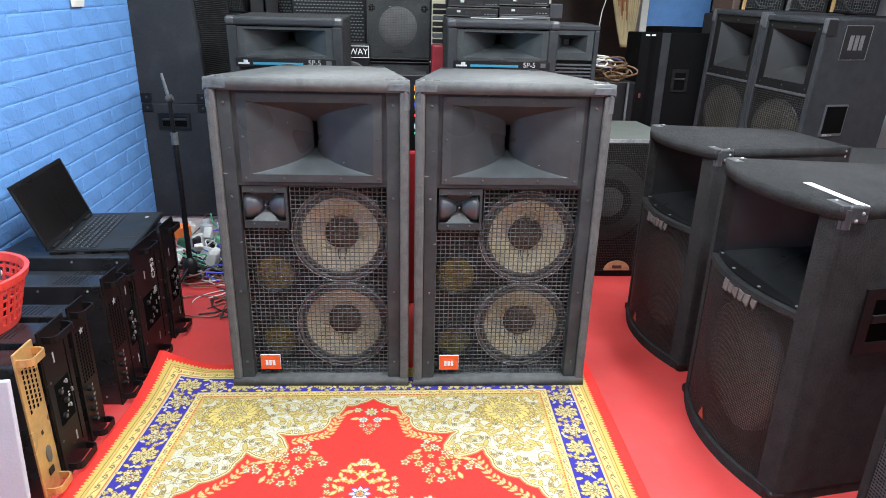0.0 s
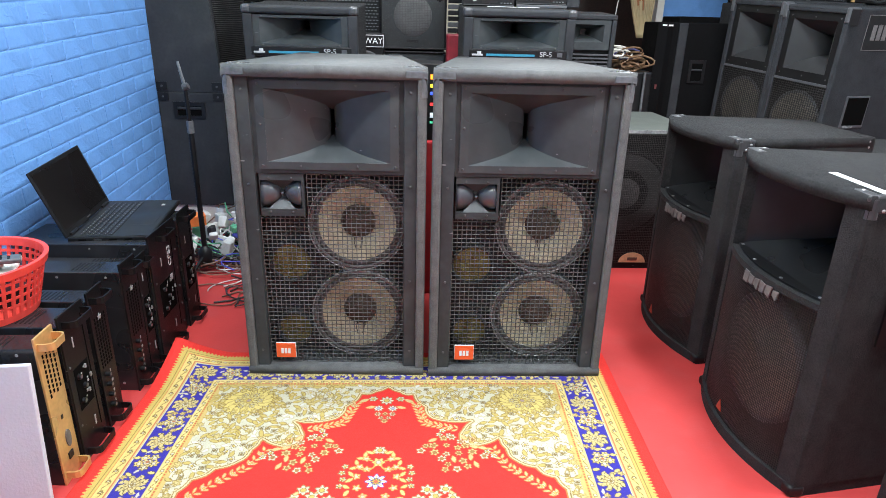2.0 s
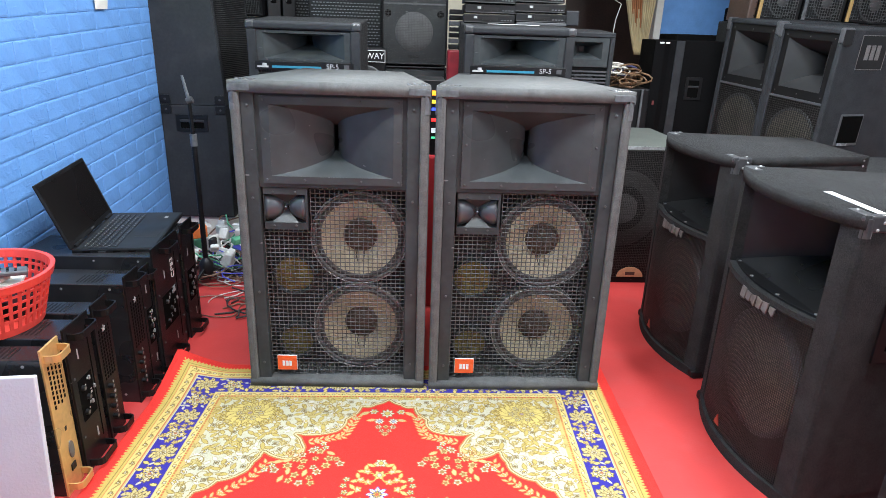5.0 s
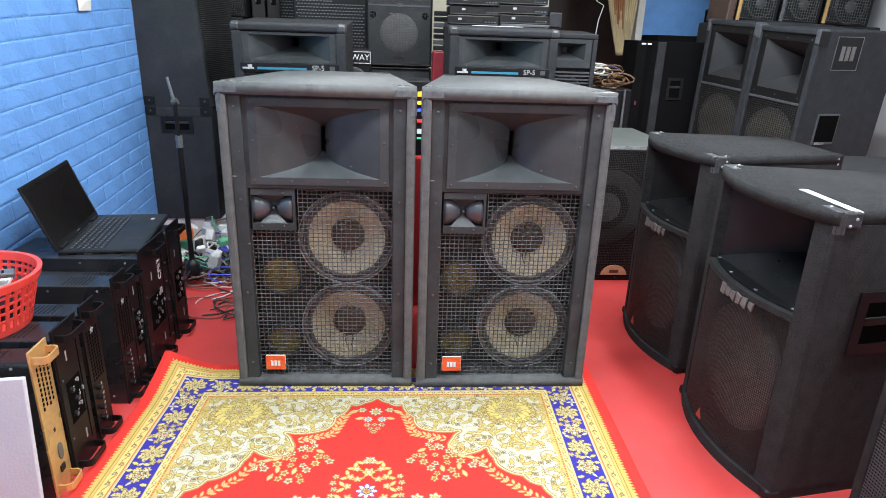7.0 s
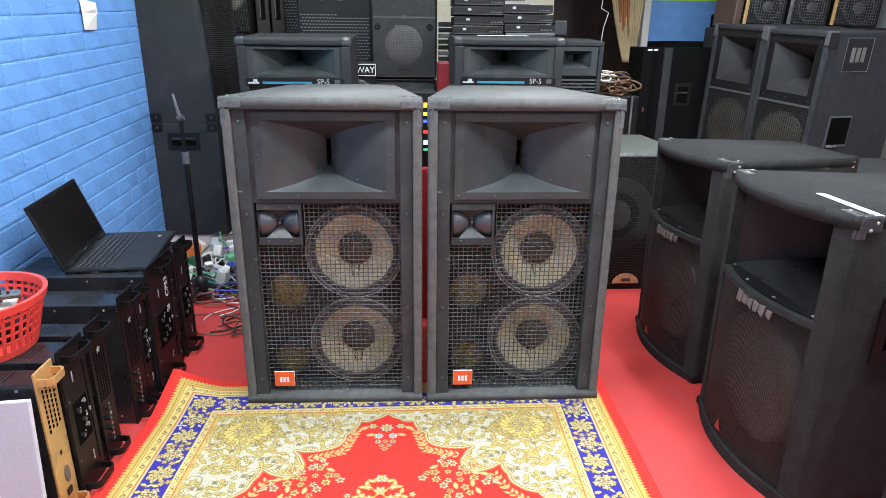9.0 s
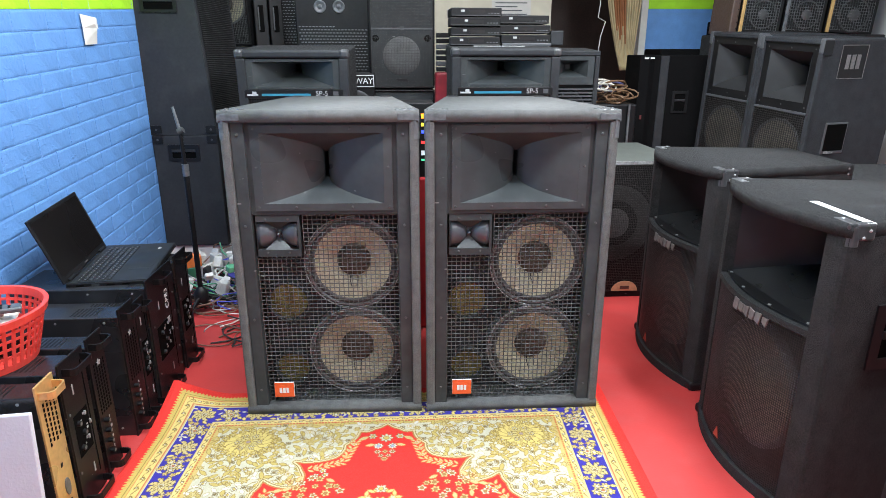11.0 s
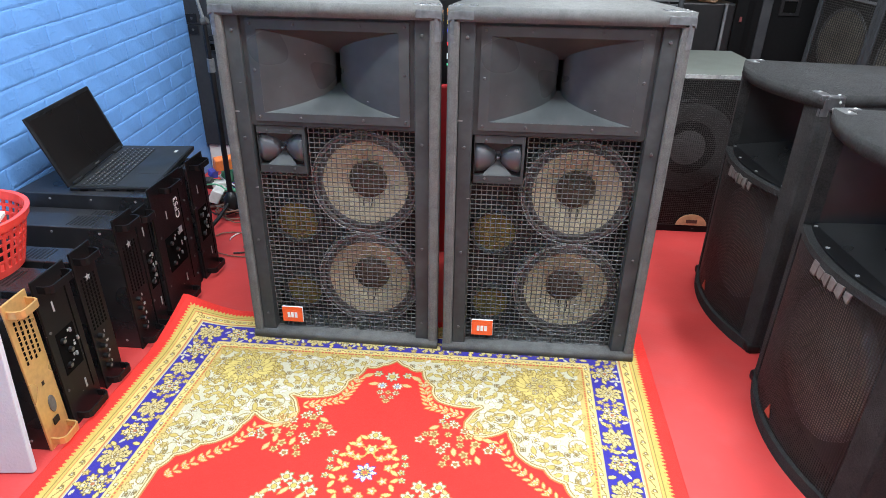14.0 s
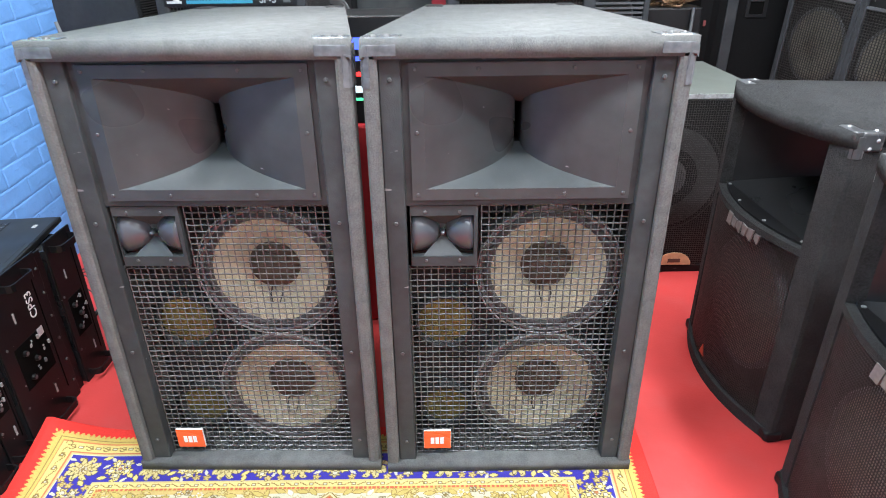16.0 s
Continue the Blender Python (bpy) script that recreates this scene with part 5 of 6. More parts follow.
def stage_monitor(m, label):
    """Cabinet with a wide horn over a striped name panel; origin at the bottom front middle."""
    W, H, D = 0.535, 0.80, 0.5
    h = W / 2
    r = root("horn_loudspeaker", label, "loudspeaker", m, "horn loudspeakers behind the pair")
    shell(r, W, H, D, CARPET_BLACK)
    part("top_edge", box(-h - 0.003, h + 0.003, -0.012, 0.05, H - 0.036, H + 0.001, 0.012, seg=3), CHARCOAL, r)
    for s in (-1, 1):
        x0, x1 = (-h, -h + 0.045) if s < 0 else (h - 0.045, h)
        part("side_edge", box(x0, x1, -0.012, 0.03, 0.0, H - 0.036, 0.005), CHARCOAL, r)
        x0, x1 = (-h - 0.005, -h + 0.04) if s < 0 else (h - 0.04, h + 0.005)
        part("corner_protector", box(x0, x1, -0.016, 0.045, H - 0.036, H + 0.005, 0.012), CORNER, r)
    part("horn_plate", plate_with_hole(-h + 0.045, h - 0.045, H - 0.180, H - 0.040, -0.192, 0.192, H - 0.168, H - 0.052, -0.002, 0.012), BAFFLE, r)
    part("horn", horn(0, H - 0.110, 0.384, 0.116, 0.014, 0.03, 0.2, 0.0, 14, 1.7, 1.2, 0.02, False), HORN, r)
    screw_set([(x, z) for x in (-0.18, 0, 0.18) for z in (H - 0.046, H - 0.174)], -0.002, r)
    np_ = part("name_panel", box(-h + 0.03, h - 0.03, -0.014, 0.012, H - 0.221, H - 0.181, 0.002), BLACK, r)
    part("teal_stripe", box(-0.155, 0.08, -0.0155, -0.0138, H - 0.211, H - 0.200), TEAL, np_)
    part("mark", box(-0.225, -0.172, -0.0155, -0.0138, H - 0.210, H - 0.202), PRINT_GREY, np_)
    part("mark", box(-0.2, -0.18, -0.0155, -0.0138, H - 0.202, H - 0.190), PRINT_GREY, np_)
    lettering("SP-5", 0.034, np_, Matrix.Translation((0.135, -0.0148, H - 0.200)) @ Matrix.Rotation(radians(90), 4, "X"), PRINT_GREY)
    part("print_bar", box(0.19, 0.215, -0.0155, -0.0138, H - 0.210, H - 0.190), STRIP_GREY, np_)
    mesh_front(r, -h + 0.045, h - 0.045, 0.03, H - 0.224, 0.012, -0.004)
    part("baffle", box(-h + 0.02, h - 0.02, 0.026, 0.04, 0.02, H - 0.19), BLACK, r)
    driver(r, 0, 0.27, 0.2, DARK_CONE)
    return r


def plain_box(name, x0, x1, y0, y1, z0, z1, material, label, category, bevel=0.01, group="", lean=0):
    r = root(name, label, category, pose((x0 + x1) / 2, y0, z0, lean), group)
    part("body", box((x0 - x1) / 2, (x1 - x0) / 2, 0, y1 - y0, 0, z1 - z0, bevel), material, r)
    return r


for x, lift in ((-0.592, 0.0), (0.447, 0.01)):
    q = plain_box("sub_cabinet", x - 0.28, x + 0.28, 1.25, 1.75, 0, 0.438 + lift, CARPET_BLACK, "black carpeted cabinet under a horn loudspeaker", "loudspeaker", group="cabinets under loudspeakers")
    mesh_front(q, -0.25, 0.25, 0.03, 0.4, 0.014, -0.004)
    stage_monitor(pose(x, 1.25, 0.445 + lift, TILT_UP), "black horn loudspeaker with a teal stripe and white lettering")

# smaller speaker beside it
r = root("small_loudspeaker", "small black loudspeaker with a square horn and slotted front", "loudspeaker", pose(0.874, 1.6, 0.447, TILT_UP))
shell(r, 0.30, 0.80, 0.3, CARPET_BLACK)
front_frame(r, 0.30, 0.80, CHARCOAL)
part("horn_plate", plate_with_hole(-0.12, 0.12, 0.62, 0.772, -0.085, 0.085, 0.66, 0.75, 0.004, 0.02), BAFFLE, r)
part("horn", horn(0, 0.705, 0.17, 0.09, 0.03, 0.03, 0.12, 0.006, 10, 1.6, 1.8), HORN, r)
for k in range(30):
    z = 0.04 + 0.019 * k
    part("slat", box(-0.124, 0.124, 0.004, 0.012, z, z + 0.008), STRIP_GREY, r)
part("baffle", box(-0.13, 0.13, 0.028, 0.04, 0.02, 0.64), BLACK, r)
driver(r, 0, 0.49, 0.09, DARK_CONE, 0.02)
plain_box("sub_cabinet", 0.735, 1.03, 1.62, 1.95, 0, 0.445, CARPET_BLACK, "black carpeted cabinet under a small loudspeaker", "loudspeaker", group="cabinets under loudspeakers")


# disc players stacked on the speaker top
def disc_player(m, k):
    r = root("disc_player", ("black disc player with a price label, in a stack", "dark grey disc player with a silver edge, in a stack")[k % 2], "disc player", m, "stacked disc players")
    part("case", box(-0.13, 0.13, 0, 0.2, 0, 0.041, 0.003), BLACK_METAL if k % 2 else CHARCOAL, r)
    f = part("front_panel", box(-0.131, 0.131, -0.006, 0.001, 0.001, 0.04, 0.002), BLACK, r)
    part("display", box(-0.035, 0.045, -0.0075, -0.0058, 0.012, 0.028), SCREEN, f)
    part("edge", box(-0.128, 0.128, -0.0072, -0.0058, 0.002, 0.005), STEEL, f)
    part("label", box(-0.08 + 0.012 * (k % 3), -0.062 + 0.012 * (k % 3), -0.0078, -0.0058, 0.02, 0.031), PRINT_GREY, f)
    for i in range(4):
        part("button", box(0.06 + 0.016 * i, 0.07 + 0.016 * i, -0.0085, -0.0058, 0.011, 0.016), FRAME_GREY, f)


part("paper_strip", box(0.30, 0.56, 1.335, 1.345, 1.2660, 1.2685), WHITE)
tagged(bpy.data.objects["paper_strip"], "white paper strip lying on the loudspeaker", "paper")
for k in range(4):
    disc_player(pose(0.318 + 0.006 * (k % 2), 1.45 + 0.01 * (k % 2), 1.273 + 0.0475 * k, 0, 0, (-2, 1, 0, 2)[k]), k)
for k in range(3):
    disc_player(pose(0.585 - 0.005 * k, 1.45 + 0.008 * k, 1.285 + 0.0475 * k, 0, 0, (2, -1, 1)[k]), k + 1)
part("flat_tray", box(0.46, 0.72, 1.44, 1.66, 1.2690, 1.2830, 0.003), STRIP_GREY)
tagged(bpy.data.objects["flat_tray"], "flat grey box under stacked players", "box")
part("grey_adapter", box(0.72, 0.79, 1.47, 1.57, 1.273, 1.347, 0.006), CHARCOAL)
tagged(bpy.data.objects["grey_adapter"], "dark grey block beside stacked players", "box")
for k in range(7):
    o = part("thin_player", box(0.125, 0.20, 1.62, 1.72, 1.135 + 0.03 * k, 1.158 + 0.03 * k, 0.003), (BLACK, STRIP_GREY, BLACK_METAL)[k % 3])
    tagged(o, "thin black player in a leaning stack", "disc player", "thin stacked players")
plain_box("red_box", 0.12, 0.21, 1.6, 1.75, 0.0, 1.13, mat("dark_red_card", (0.22, 0.01, 0.02), 0.5), "dark red box under thin players", "box")

# tall two-part cabinets by the blue wall
r = plain_box("pallet", -1.455, -1.05, 1.62, 2.2, 0, 0.152, PAPER, "low white platform under the flight case", "platform")
r = root("flight_case", "dark grey flight case with butterfly corner catches and a recessed handle", "flight case", pose(-1.28, 1.6, 0.153, 0, 0, 0))
part("body", box(-0.178, 0.18, 0, 0.55, 0, 0.643, 0.008), CHARCOAL, r)


def recessed_handle(r, cx, cz, w=0.17, hh=0.09):
    p = part("handle", plate_with_hole(cx - w / 2, cx + w / 2, cz - hh / 2, cz + hh / 2, cx - w / 2 + 0.02, cx + w / 2 - 0.02, cz - hh / 2 + 0.016, cz + hh / 2 - 0.022, -0.007, 0.001), BLACK, r, "black recessed carrying handle")
    part("recess", box(cx - w / 2 + 0.02, cx + w / 2 - 0.02, -0.003, 0.0012, cz - hh / 2 + 0.016, cz + hh / 2 - 0.022), mat_once("hole_shade"), p)
    part("grip", box(cx - w / 2 + 0.02, cx + w / 2 - 0.02, -0.009, -0.001, cz + 0.004, cz + 0.02, 0.004), CHARCOAL, p)


recessed_handle(r, -0.01, 0.545)
for x in (-0.145, 0.15):
    for z in (0.618,):
        c = part("catch", box(x - 0.028, x + 0.028, -0.006, 0.001, z - 0.022, z + 0.022, 0.002), BLACK, r)
        part("rivet", cyl((x, -0.006, z), (x, -0.009, z), 0.006, 8), STEEL, c)
r = root("tall_loudspeaker", "tall dark grey loudspeaker turned side-on, on a flight case", "loudspeaker", pose(-1.28, 1.6, 0.797))
b = bmesh.new()
prism([(-0.178, 0), (0.18, 0), (0.235, 0.5), (-0.178, 0.5)], 0, 1.1, 0.006, b)
for v in b.verts:
    if v.co.x > 0.1:
        v.co.x -= 0.075 * v.co.z / 1.1
part("body", b, CHARCOAL, r)
recessed_handle(r, -0.05, 0.685, 0.19, 0.1)
for x in (-0.145, 0.15):
    c = part("catch", box(x - 0.028, x + 0.028, -0.006, 0.001, 0.008, 0.052, 0.002), BLACK, r)
    part("rivet", cyl((x, -0.006, 0.03), (x, -0.009, 0.03), 0.006, 8), STEEL, c)
b = bmesh.new()
for k in range(105):
    z = 0.03 + 0.01 * k
    sh = -0.075 * z / 1.1
    for y0, y1 in ((0.03, 0.47),):
        v = [b.verts.new(p) for p in ((0.18 + 0.11 * y0 + sh + 0.001, y0, z), (0.18 + 0.11 * y1 + sh + 0.001, y1, z), (0.18 + 0.11 * y1 + sh + 0.007, y1, z + 0.003), (0.18 + 0.11 * y0 + sh + 0.007, y0, z + 0.003), (0.18 + 0.11 * y1 + sh + 0.001, y1, z + 0.006), (0.18 + 0.11 * y0 + sh + 0.001, y0, z + 0.006))]
        b.faces.new((v[0], v[1], v[2], v[3]))
        b.faces.new((v[3], v[2], v[4], v[5]))
part("grille", b, GRILLE, r, "ribbed black grille")

# boxes behind, from the wall towards the middle
plain_box("equipment_box", -1.25, -0.85, 2.3, 2.8, 0, 1.27, CHARCOAL, "dark loudspeaker cabinet with a pale top edge", "loudspeaker", group="cabinets at the back")
r = root("caged_loudspeaker", "black loudspeaker with a wire grille over a cream cone", "loudspeaker", pose(-1.16, 2.3, 1.275, TILT_UP, 0, -8))
shell(r, 0.27, 0.62, 0.42, BLACK)
front_frame(r, 0.27, 0.62, BLACK_METAL, 0.014)
part("baffle", box(-0.117, 0.117, 0.026, 0.04, 0.018, 0.6), BLACK, r)
driver(r, -0.01, 0.25, 0.124, CONE, 0.018)
mesh_front(r, -0.122, 0.122, 0.015, 0.605, 0.0105, 0.002, 0.001, WIRE)
part("orange_mark", box(-0.05, -0.043, -0.001, 0.001, 0.12, 0.17), ORANGE, r)
for k in range(2):
    r = root("angled_cabinet", "black cabinet with an upright slot handle", "loudspeaker", pose(-0.955 + 0.085 * k, 2.32 + 0.05 * k, 0.0, 0, 0, 22), "angled black cabinets")
    part("body", box(-0.045, 0.04, 0, 0.4, 0, 1.95, 0.006), BLACK, r)
    part("handle", box(-0.02, 0.012, -0.008, 0.001, 1.36, 1.52, 0.004), mat_once("hole_shade"), r)
    part("grip", box(-0.024, -0.016, -0.012, -0.001, 1.37, 1.51, 0.003), STRIP_GREY, r)


def slot_cabinet(m, W, H, label, tweeters=()):
    r = root("perforated_cabinet", label, "loudspeaker", m, "perforated black cabinets")
    part("body", box(-W / 2, W / 2, 0.004, 0.4, 0, H, 0.008), BLACK, r)
    slot = None
    n = 0
    for k in range(40):
        for i in range(int(W / 0.021) - 1):
            z = 1.13 + 0.0185 * k
            x = -W / 2 + 0.025 + 0.021 * i + (0.0105 if k % 2 else 0)
            if z > H - 0.03 or any(abs(x - tx) < 0.08 and abs(z - tz) < 0.06 for tx, tz in tweeters) or (tweeters and 1.4 < z < 1.47) or n > 290:
                continue
            n += 1
            if slot is None:
                o = part("slot", box(-0.007, 0.007, -0.001, 0.001, -0.003, 0.003), FRAME_GREY, r)
                slot = o.data
            else:
                o = new("slot", slot)
                o.parent = r
            o.location = (x, 0.0042, z)
    for tx, tz in tweeters:
        t_ = Matrix.Translation((tx, 0, tz))
        tw = part("tweeter", lathe(((0.038, 0.004), (0.038, -0.004), (0.032, -0.007), (0.026, 0.0), (0.016, 0.002)), 28, t_), CHROME, r, "chrome ring tweeter", smooth=True)
        part("plug", lathe(((0.015, 0.002), (0.008, -0.006), (0, -0.01)), 16, t_), CHROME, tw, smooth=True)
    return r


slot_cabinet(pose(-0.80, 2.5, 0), 0.16, 1.95, "narrow black cabinet with a slotted steel front")
slot_cabinet(pose(-0.498, 2.2, 0), 0.455, 1.75, "black cabinet with slotted steel front and two chrome tweeters", ((-0.072, 1.506), (0.044, 1.506)))
white_pole = part("upright_pole", cyl((-0.885, 2.85, 0), (-0.885, 2.85, 2.7), 0.02, 16), PAPER)
tagged(white_pole, "white upright pole among the cabinets", "pole")

# four-way cabinet with a lettered board
r = root("four_way_cabinet", "black cabinet with a white-lettered board on its front", "loudspeaker", pose(-0.334, 1.72, 0))
part("body", box(-0.11, 0.105, 0.004, 0.35, 0, 1.12, 0.008), BLACK, r)
sg = part("sign_board", box(-0.105, 0.107, -0.006, 0.004, 1.048, 1.112, 0.002), BLACK, r, "black board with white border and letters")
for a in ((-0.105, 0.107, 1.048, 1.051), (-0.105, 0.107, 1.109, 1.112), (0.104, 0.107, 1.051, 1.109)):
    part("border", box(a[0], a[1], -0.0075, -0.0058, a[2], a[3]), WHITE, sg)
lettering("46", 0.045, sg, Matrix.Translation((-0.07, -0.0068, 1.08)) @ Matrix.Rotation(radians(90), 4, "X"), WHITE)
lettering("4WAY", 0.045, sg, Matrix.Translation((0.038, -0.0068, 1.08)) @ Matrix.Rotation(radians(90), 4, "X"), WHITE)
driver(r, 0.0, 0.93, 0.1, DARK_CONE, 0.002)

# club speaker with a round cone behind perforated steel
for k, (z0, hh) in enumerate(((1.03, 0.80), (0.0, 1.022))):
    r = root("club_loudspeaker", ("black club loudspeaker with perforated front and grey cone", "black club loudspeaker at the bottom of a stack")[k], "loudspeaker", pose(-0.065, 1.9, z0), "stacked club loudspeakers")
    shell(r, 0.385, hh, 0.45, BLACK, 0.006)
    front_frame(r, 0.385, hh, BLACK_METAL, 0.012)
    part("front_panel", box(-0.18, 0.18, 0.012, 0.023, 0.012, hh - 0.012), BAFFLE, r)
    if k == 0:
        t_ = Matrix.Translation((-0.003, 0, 0.185))
        part("cone", lathe(((0.112, 0.013), (0.11, 0.01), (0.06, 0.0095), (0.03, 0.008), (0, 0.007)), 40, t_), GREY_CONE, r, smooth=True)
        st = part("middle_strip", box(-0.18, 0.18, 0.006, 0.014, 0.335, 0.343), STRIP_GREY, r)
        part("mark", box(-0.012, 0.012, 0.004, 0.007, 0.33, 0.35, 0.002), STEEL, st)
        part("lower_label", box(-0.035, 0.03, 0.008, 0.013, 0.04, 0.055), BLACK, r)
        mesh_front(r, -0.18, 0.18, 0.345, 0.78, 0.008, 0.005, 0.0009)
        for x in (-0.155, 0.15):
            part("port", lathe(((0.02, 0.011), (0.017, 0.010), (0.0, 0.0125)), 16, Matrix.Translation((x, 0, 0.285))), mat_once("hole_shade"), r)
        lathe_rows = wire_grid(-0.18, 0.18, 0.013, 0.333, 0.009, 0.0006, 0.005)
        part("lower_grille", lathe_rows, GRILLE, r)


# pair of horn cabinets along the far side, seen from their fronts and one flank
def side_cabinet(m, label, flank=False):
    W, H, D = 0.462, 0.87, 0.56
    h = W / 2
    r = root("flank_loudspeaker", label, "loudspeaker", m, "grey carpeted pair at the side")
    shell(r, W, H, D, CARPET_DARK)
    for s in (-1, 1):
        x0, x1 = (-h, -h + 0.034) if s < 0 else (h - 0.034, h)
        part("side_edge", box(x0, x1, 0, 0.032, 0, H - 0.03, 0.006), CARPET_DARK, r)
        x0, x1 = (-h - 0.003, -h + 0.03) if s < 0 else (h - 0.03, h + 0.003)
        part("corner_protector", box(x0, x1, -0.004, 0.06, H - 0.075, H + 0.003, 0.008), STRIP_GREY, r)
    part("top_edge", box(-h, h, 0, 0.032, H - 0.03, H, 0.008), CARPET_DARK, r)
    part("horn_plate", plate_with_hole(-h + 0.034, h - 0.034, 0.48, H - 0.03, -0.155, 0.155, 0.53, 0.80, 0.012, 0.028), BLACK, r)
    part("horn", horn(0, 0.665, 0.31, 0.27, 0.03, 0.1, 0.19, 0.015, 14, 1.8, 2.2), HORN_DARK, r)
    screw_set([(x, z) for x in (-0.17, 0, 0.17) for z in (0.505, 0.815)], 0.012, r)
    part("lower_strip", box(-h + 0.034, h - 0.034, 0.004, 0.02, 0.468, 0.48), STRIP_GREY, r)
    part("baffle", box(-h + 0.018, h - 0.018, 0.036, 0.05, 0.018, 0.5), BLACK, r)
    driver(r, 0.0, 0.24, 0.185, DIM_CONE, 0.028, DIM_CONE)
    part("grille", wire_grid(-h + 0.036, h - 0.036, 0.02, 0.466, 0.016, 0.0016, 0.008, zpitch=0.0125), GRILLE, r)
    if flank:
        lp = part("logo_plate", box(h - 0.001, h + 0.002, 0.12, 0.295, 0.665, 0.84), BLACK, r, "black square plate with a pale border and plain marks")
        for a in ((0.12, 0.295, 0.665, 0.668), (0.12, 0.295, 0.837, 0.84), (0.12, 0.123, 0.668, 0.837), (0.292, 0.295, 0.668, 0.837)):
            part("border", box(h + 0.001, h + 0.0035, a[0], a[1], a[2], a[3]), LOGO_GREY, lp)
        for k in range(3):
            part("mark", box(h + 0.001, h + 0.0035, 0.16 + 0.035 * k, 0.185 + 0.035 * k, 0.715, 0.79), LOGO_GREY, lp)
        hd = part("handle", box(h - 0.004, h + 0.006, 0.12, 0.275, 0.255, 0.43, 0.006), STRIP_GREY, r, "black recessed handle with a grey edge and a painted glint")
        part("recess", box(h + 0.004, h + 0.0075, 0.13, 0.265, 0.272, 0.42), mat_once("hole_shade"), hd)
        # Bright bar painted in for the glint along the frame's lower edge.
        part("glint_bar", box(h + 0.005, h + 0.012, 0.14, 0.2, 0.258, 0.27), RIM, hd)
        part("corner_plate", box(h - 0.001, h + 0.004, 0.0, 0.06, H - 0.085, H - 0.005, 0.003), BLACK, r)
    return r


for (x, y, z, fl) in ((2.01, 2.075, 0.500, False), (2.104, 1.625, 0.463, True)):
    q = root("sub_cabinet", "black carpeted cabinet under the grey pair", "loudspeaker", pose(x + 0.02, y, 0, 0, 0, -78.2), "cabinets under loudspeakers")
    part("body", box(-0.225, 0.225, 0.02, 0.55, 0, z - 0.02, 0.01), CARPET_BLACK, q)
    side_cabinet(pose(x, y, z - 0.012, TILT_UP) @ pose(0, 0, 0, 0, 0, -78.2), "grey carpeted horn loudspeaker with a logo plate" if fl else "grey carpeted horn loudspeaker with a wire grille", fl)

# grille cabinets standing on a board above the pair
plain_box("cabinet_base", 2.13, 3.25, 2.36, 2.75, 0, 1.36, CARPET_BLACK, "black cabinet carrying a row of old amplifiers", "cabinet")
for k, (x0, x1, kind) in enumerate(((2.135, 2.19, "brown"), (2.2, 2.49, "gold"), (2.505, 2.79, "silver"), (2.81, 3.15, "gold"))):
    r = root("combo_amplifier", {"brown": "brown vinyl covered amplifier seen from its flank", "gold": "black combo amplifier with a gold edge strip", "silver": "black combo amplifier with a silver edge strip"}[kind], "amplifier", pose((x0 + x1) / 2, 2.36, 1.364, 0, 3, 0), "row of combo amplifiers")
    w = (x1 - x0) / 2
    part("body", box(-w, w, 0.004, 0.3, 0, 0.62, 0.01), BROWN if kind == "brown" else BLACK, r)
    if kind == "brown":
        for i in range(14):
            part("stud", cyl((w - 0.012, 0.004, 0.03 + 0.04 * i), (w - 0.012, 0.0, 0.03 + 0.04 * i), 0.004, 8), BLACK, r)
        part("button", cyl((-0.02, 0.004, 0.28), (-0.02, -0.002, 0.28), 0.008, 12), STEEL, r)
    else:
        part("edge_strip", box(-w, -w + 0.022, -0.006, 0.008, 0.0, 0.6, 0.003), GOLD if kind == "gold" else CHROME, r)
        g = part("grille", wire_grid(-w + 0.03, w - 0.03, 0.02, 0.56, 0.018, 0.0012, 0.0), WIRE, r)
        driver(r, 0.01, 0.12, w * 0.72, DARK_CONE, 0.004, DARK_CONE, BLACK)
        part("top_strip", box(-w, w, -0.006, 0.01, 0.56, 0.6, 0.004), STRIP_GREY, r)

# flat black cabinets by the doorway
r = root("ported_cabinet", "flat black cabinet with a grey upright strip and handle", "loudspeaker", pose(1.862, 2.5, 0, 0, 0, -4))
part("body", box(-0.26, 0.28, 0, 0.35, 0, 1.222, 0.008), MATT, r)
part("front_face", prism([(-0.2, -0.03), (-0.16, -0.012), (-0.16, 0.0), (-0.26, 0.0), (-0.262, -0.018)], 0.01, 1.215), MATT, r)
part("upright_strip", box(-0.115, -0.055, -0.014, 0.001, 0.008, 1.217, 0.005), CHARCOAL, r)
recessed_handle(r, 0.048, 0.9, 0.115, 0.155)
part("badge", box(-0.235, -0.222, -0.031, -0.0, 0.78, 0.81), mat("dull_red", (0.15, 0.03, 0.03), 0.6), r)
for x in (-0.235, -0.195):
    part("sticker", box(x, x + 0.028, -0.032, -0.0, 1.195, 1.206), WHITE, r)
plain_box("black_cabinet", 1.90, 2.37, 2.9, 3.25, 0, 1.265, MATT, "plain black cabinet near the blue wall", "loudspeaker", group="plain black cabinets")
plain_box("black_cabinet", 2.40, 2.68, 2.9, 3.25, 0, 1.475, MATT, "tall plain black cabinet near the blue wall", "loudspeaker", group="plain black cabinets")

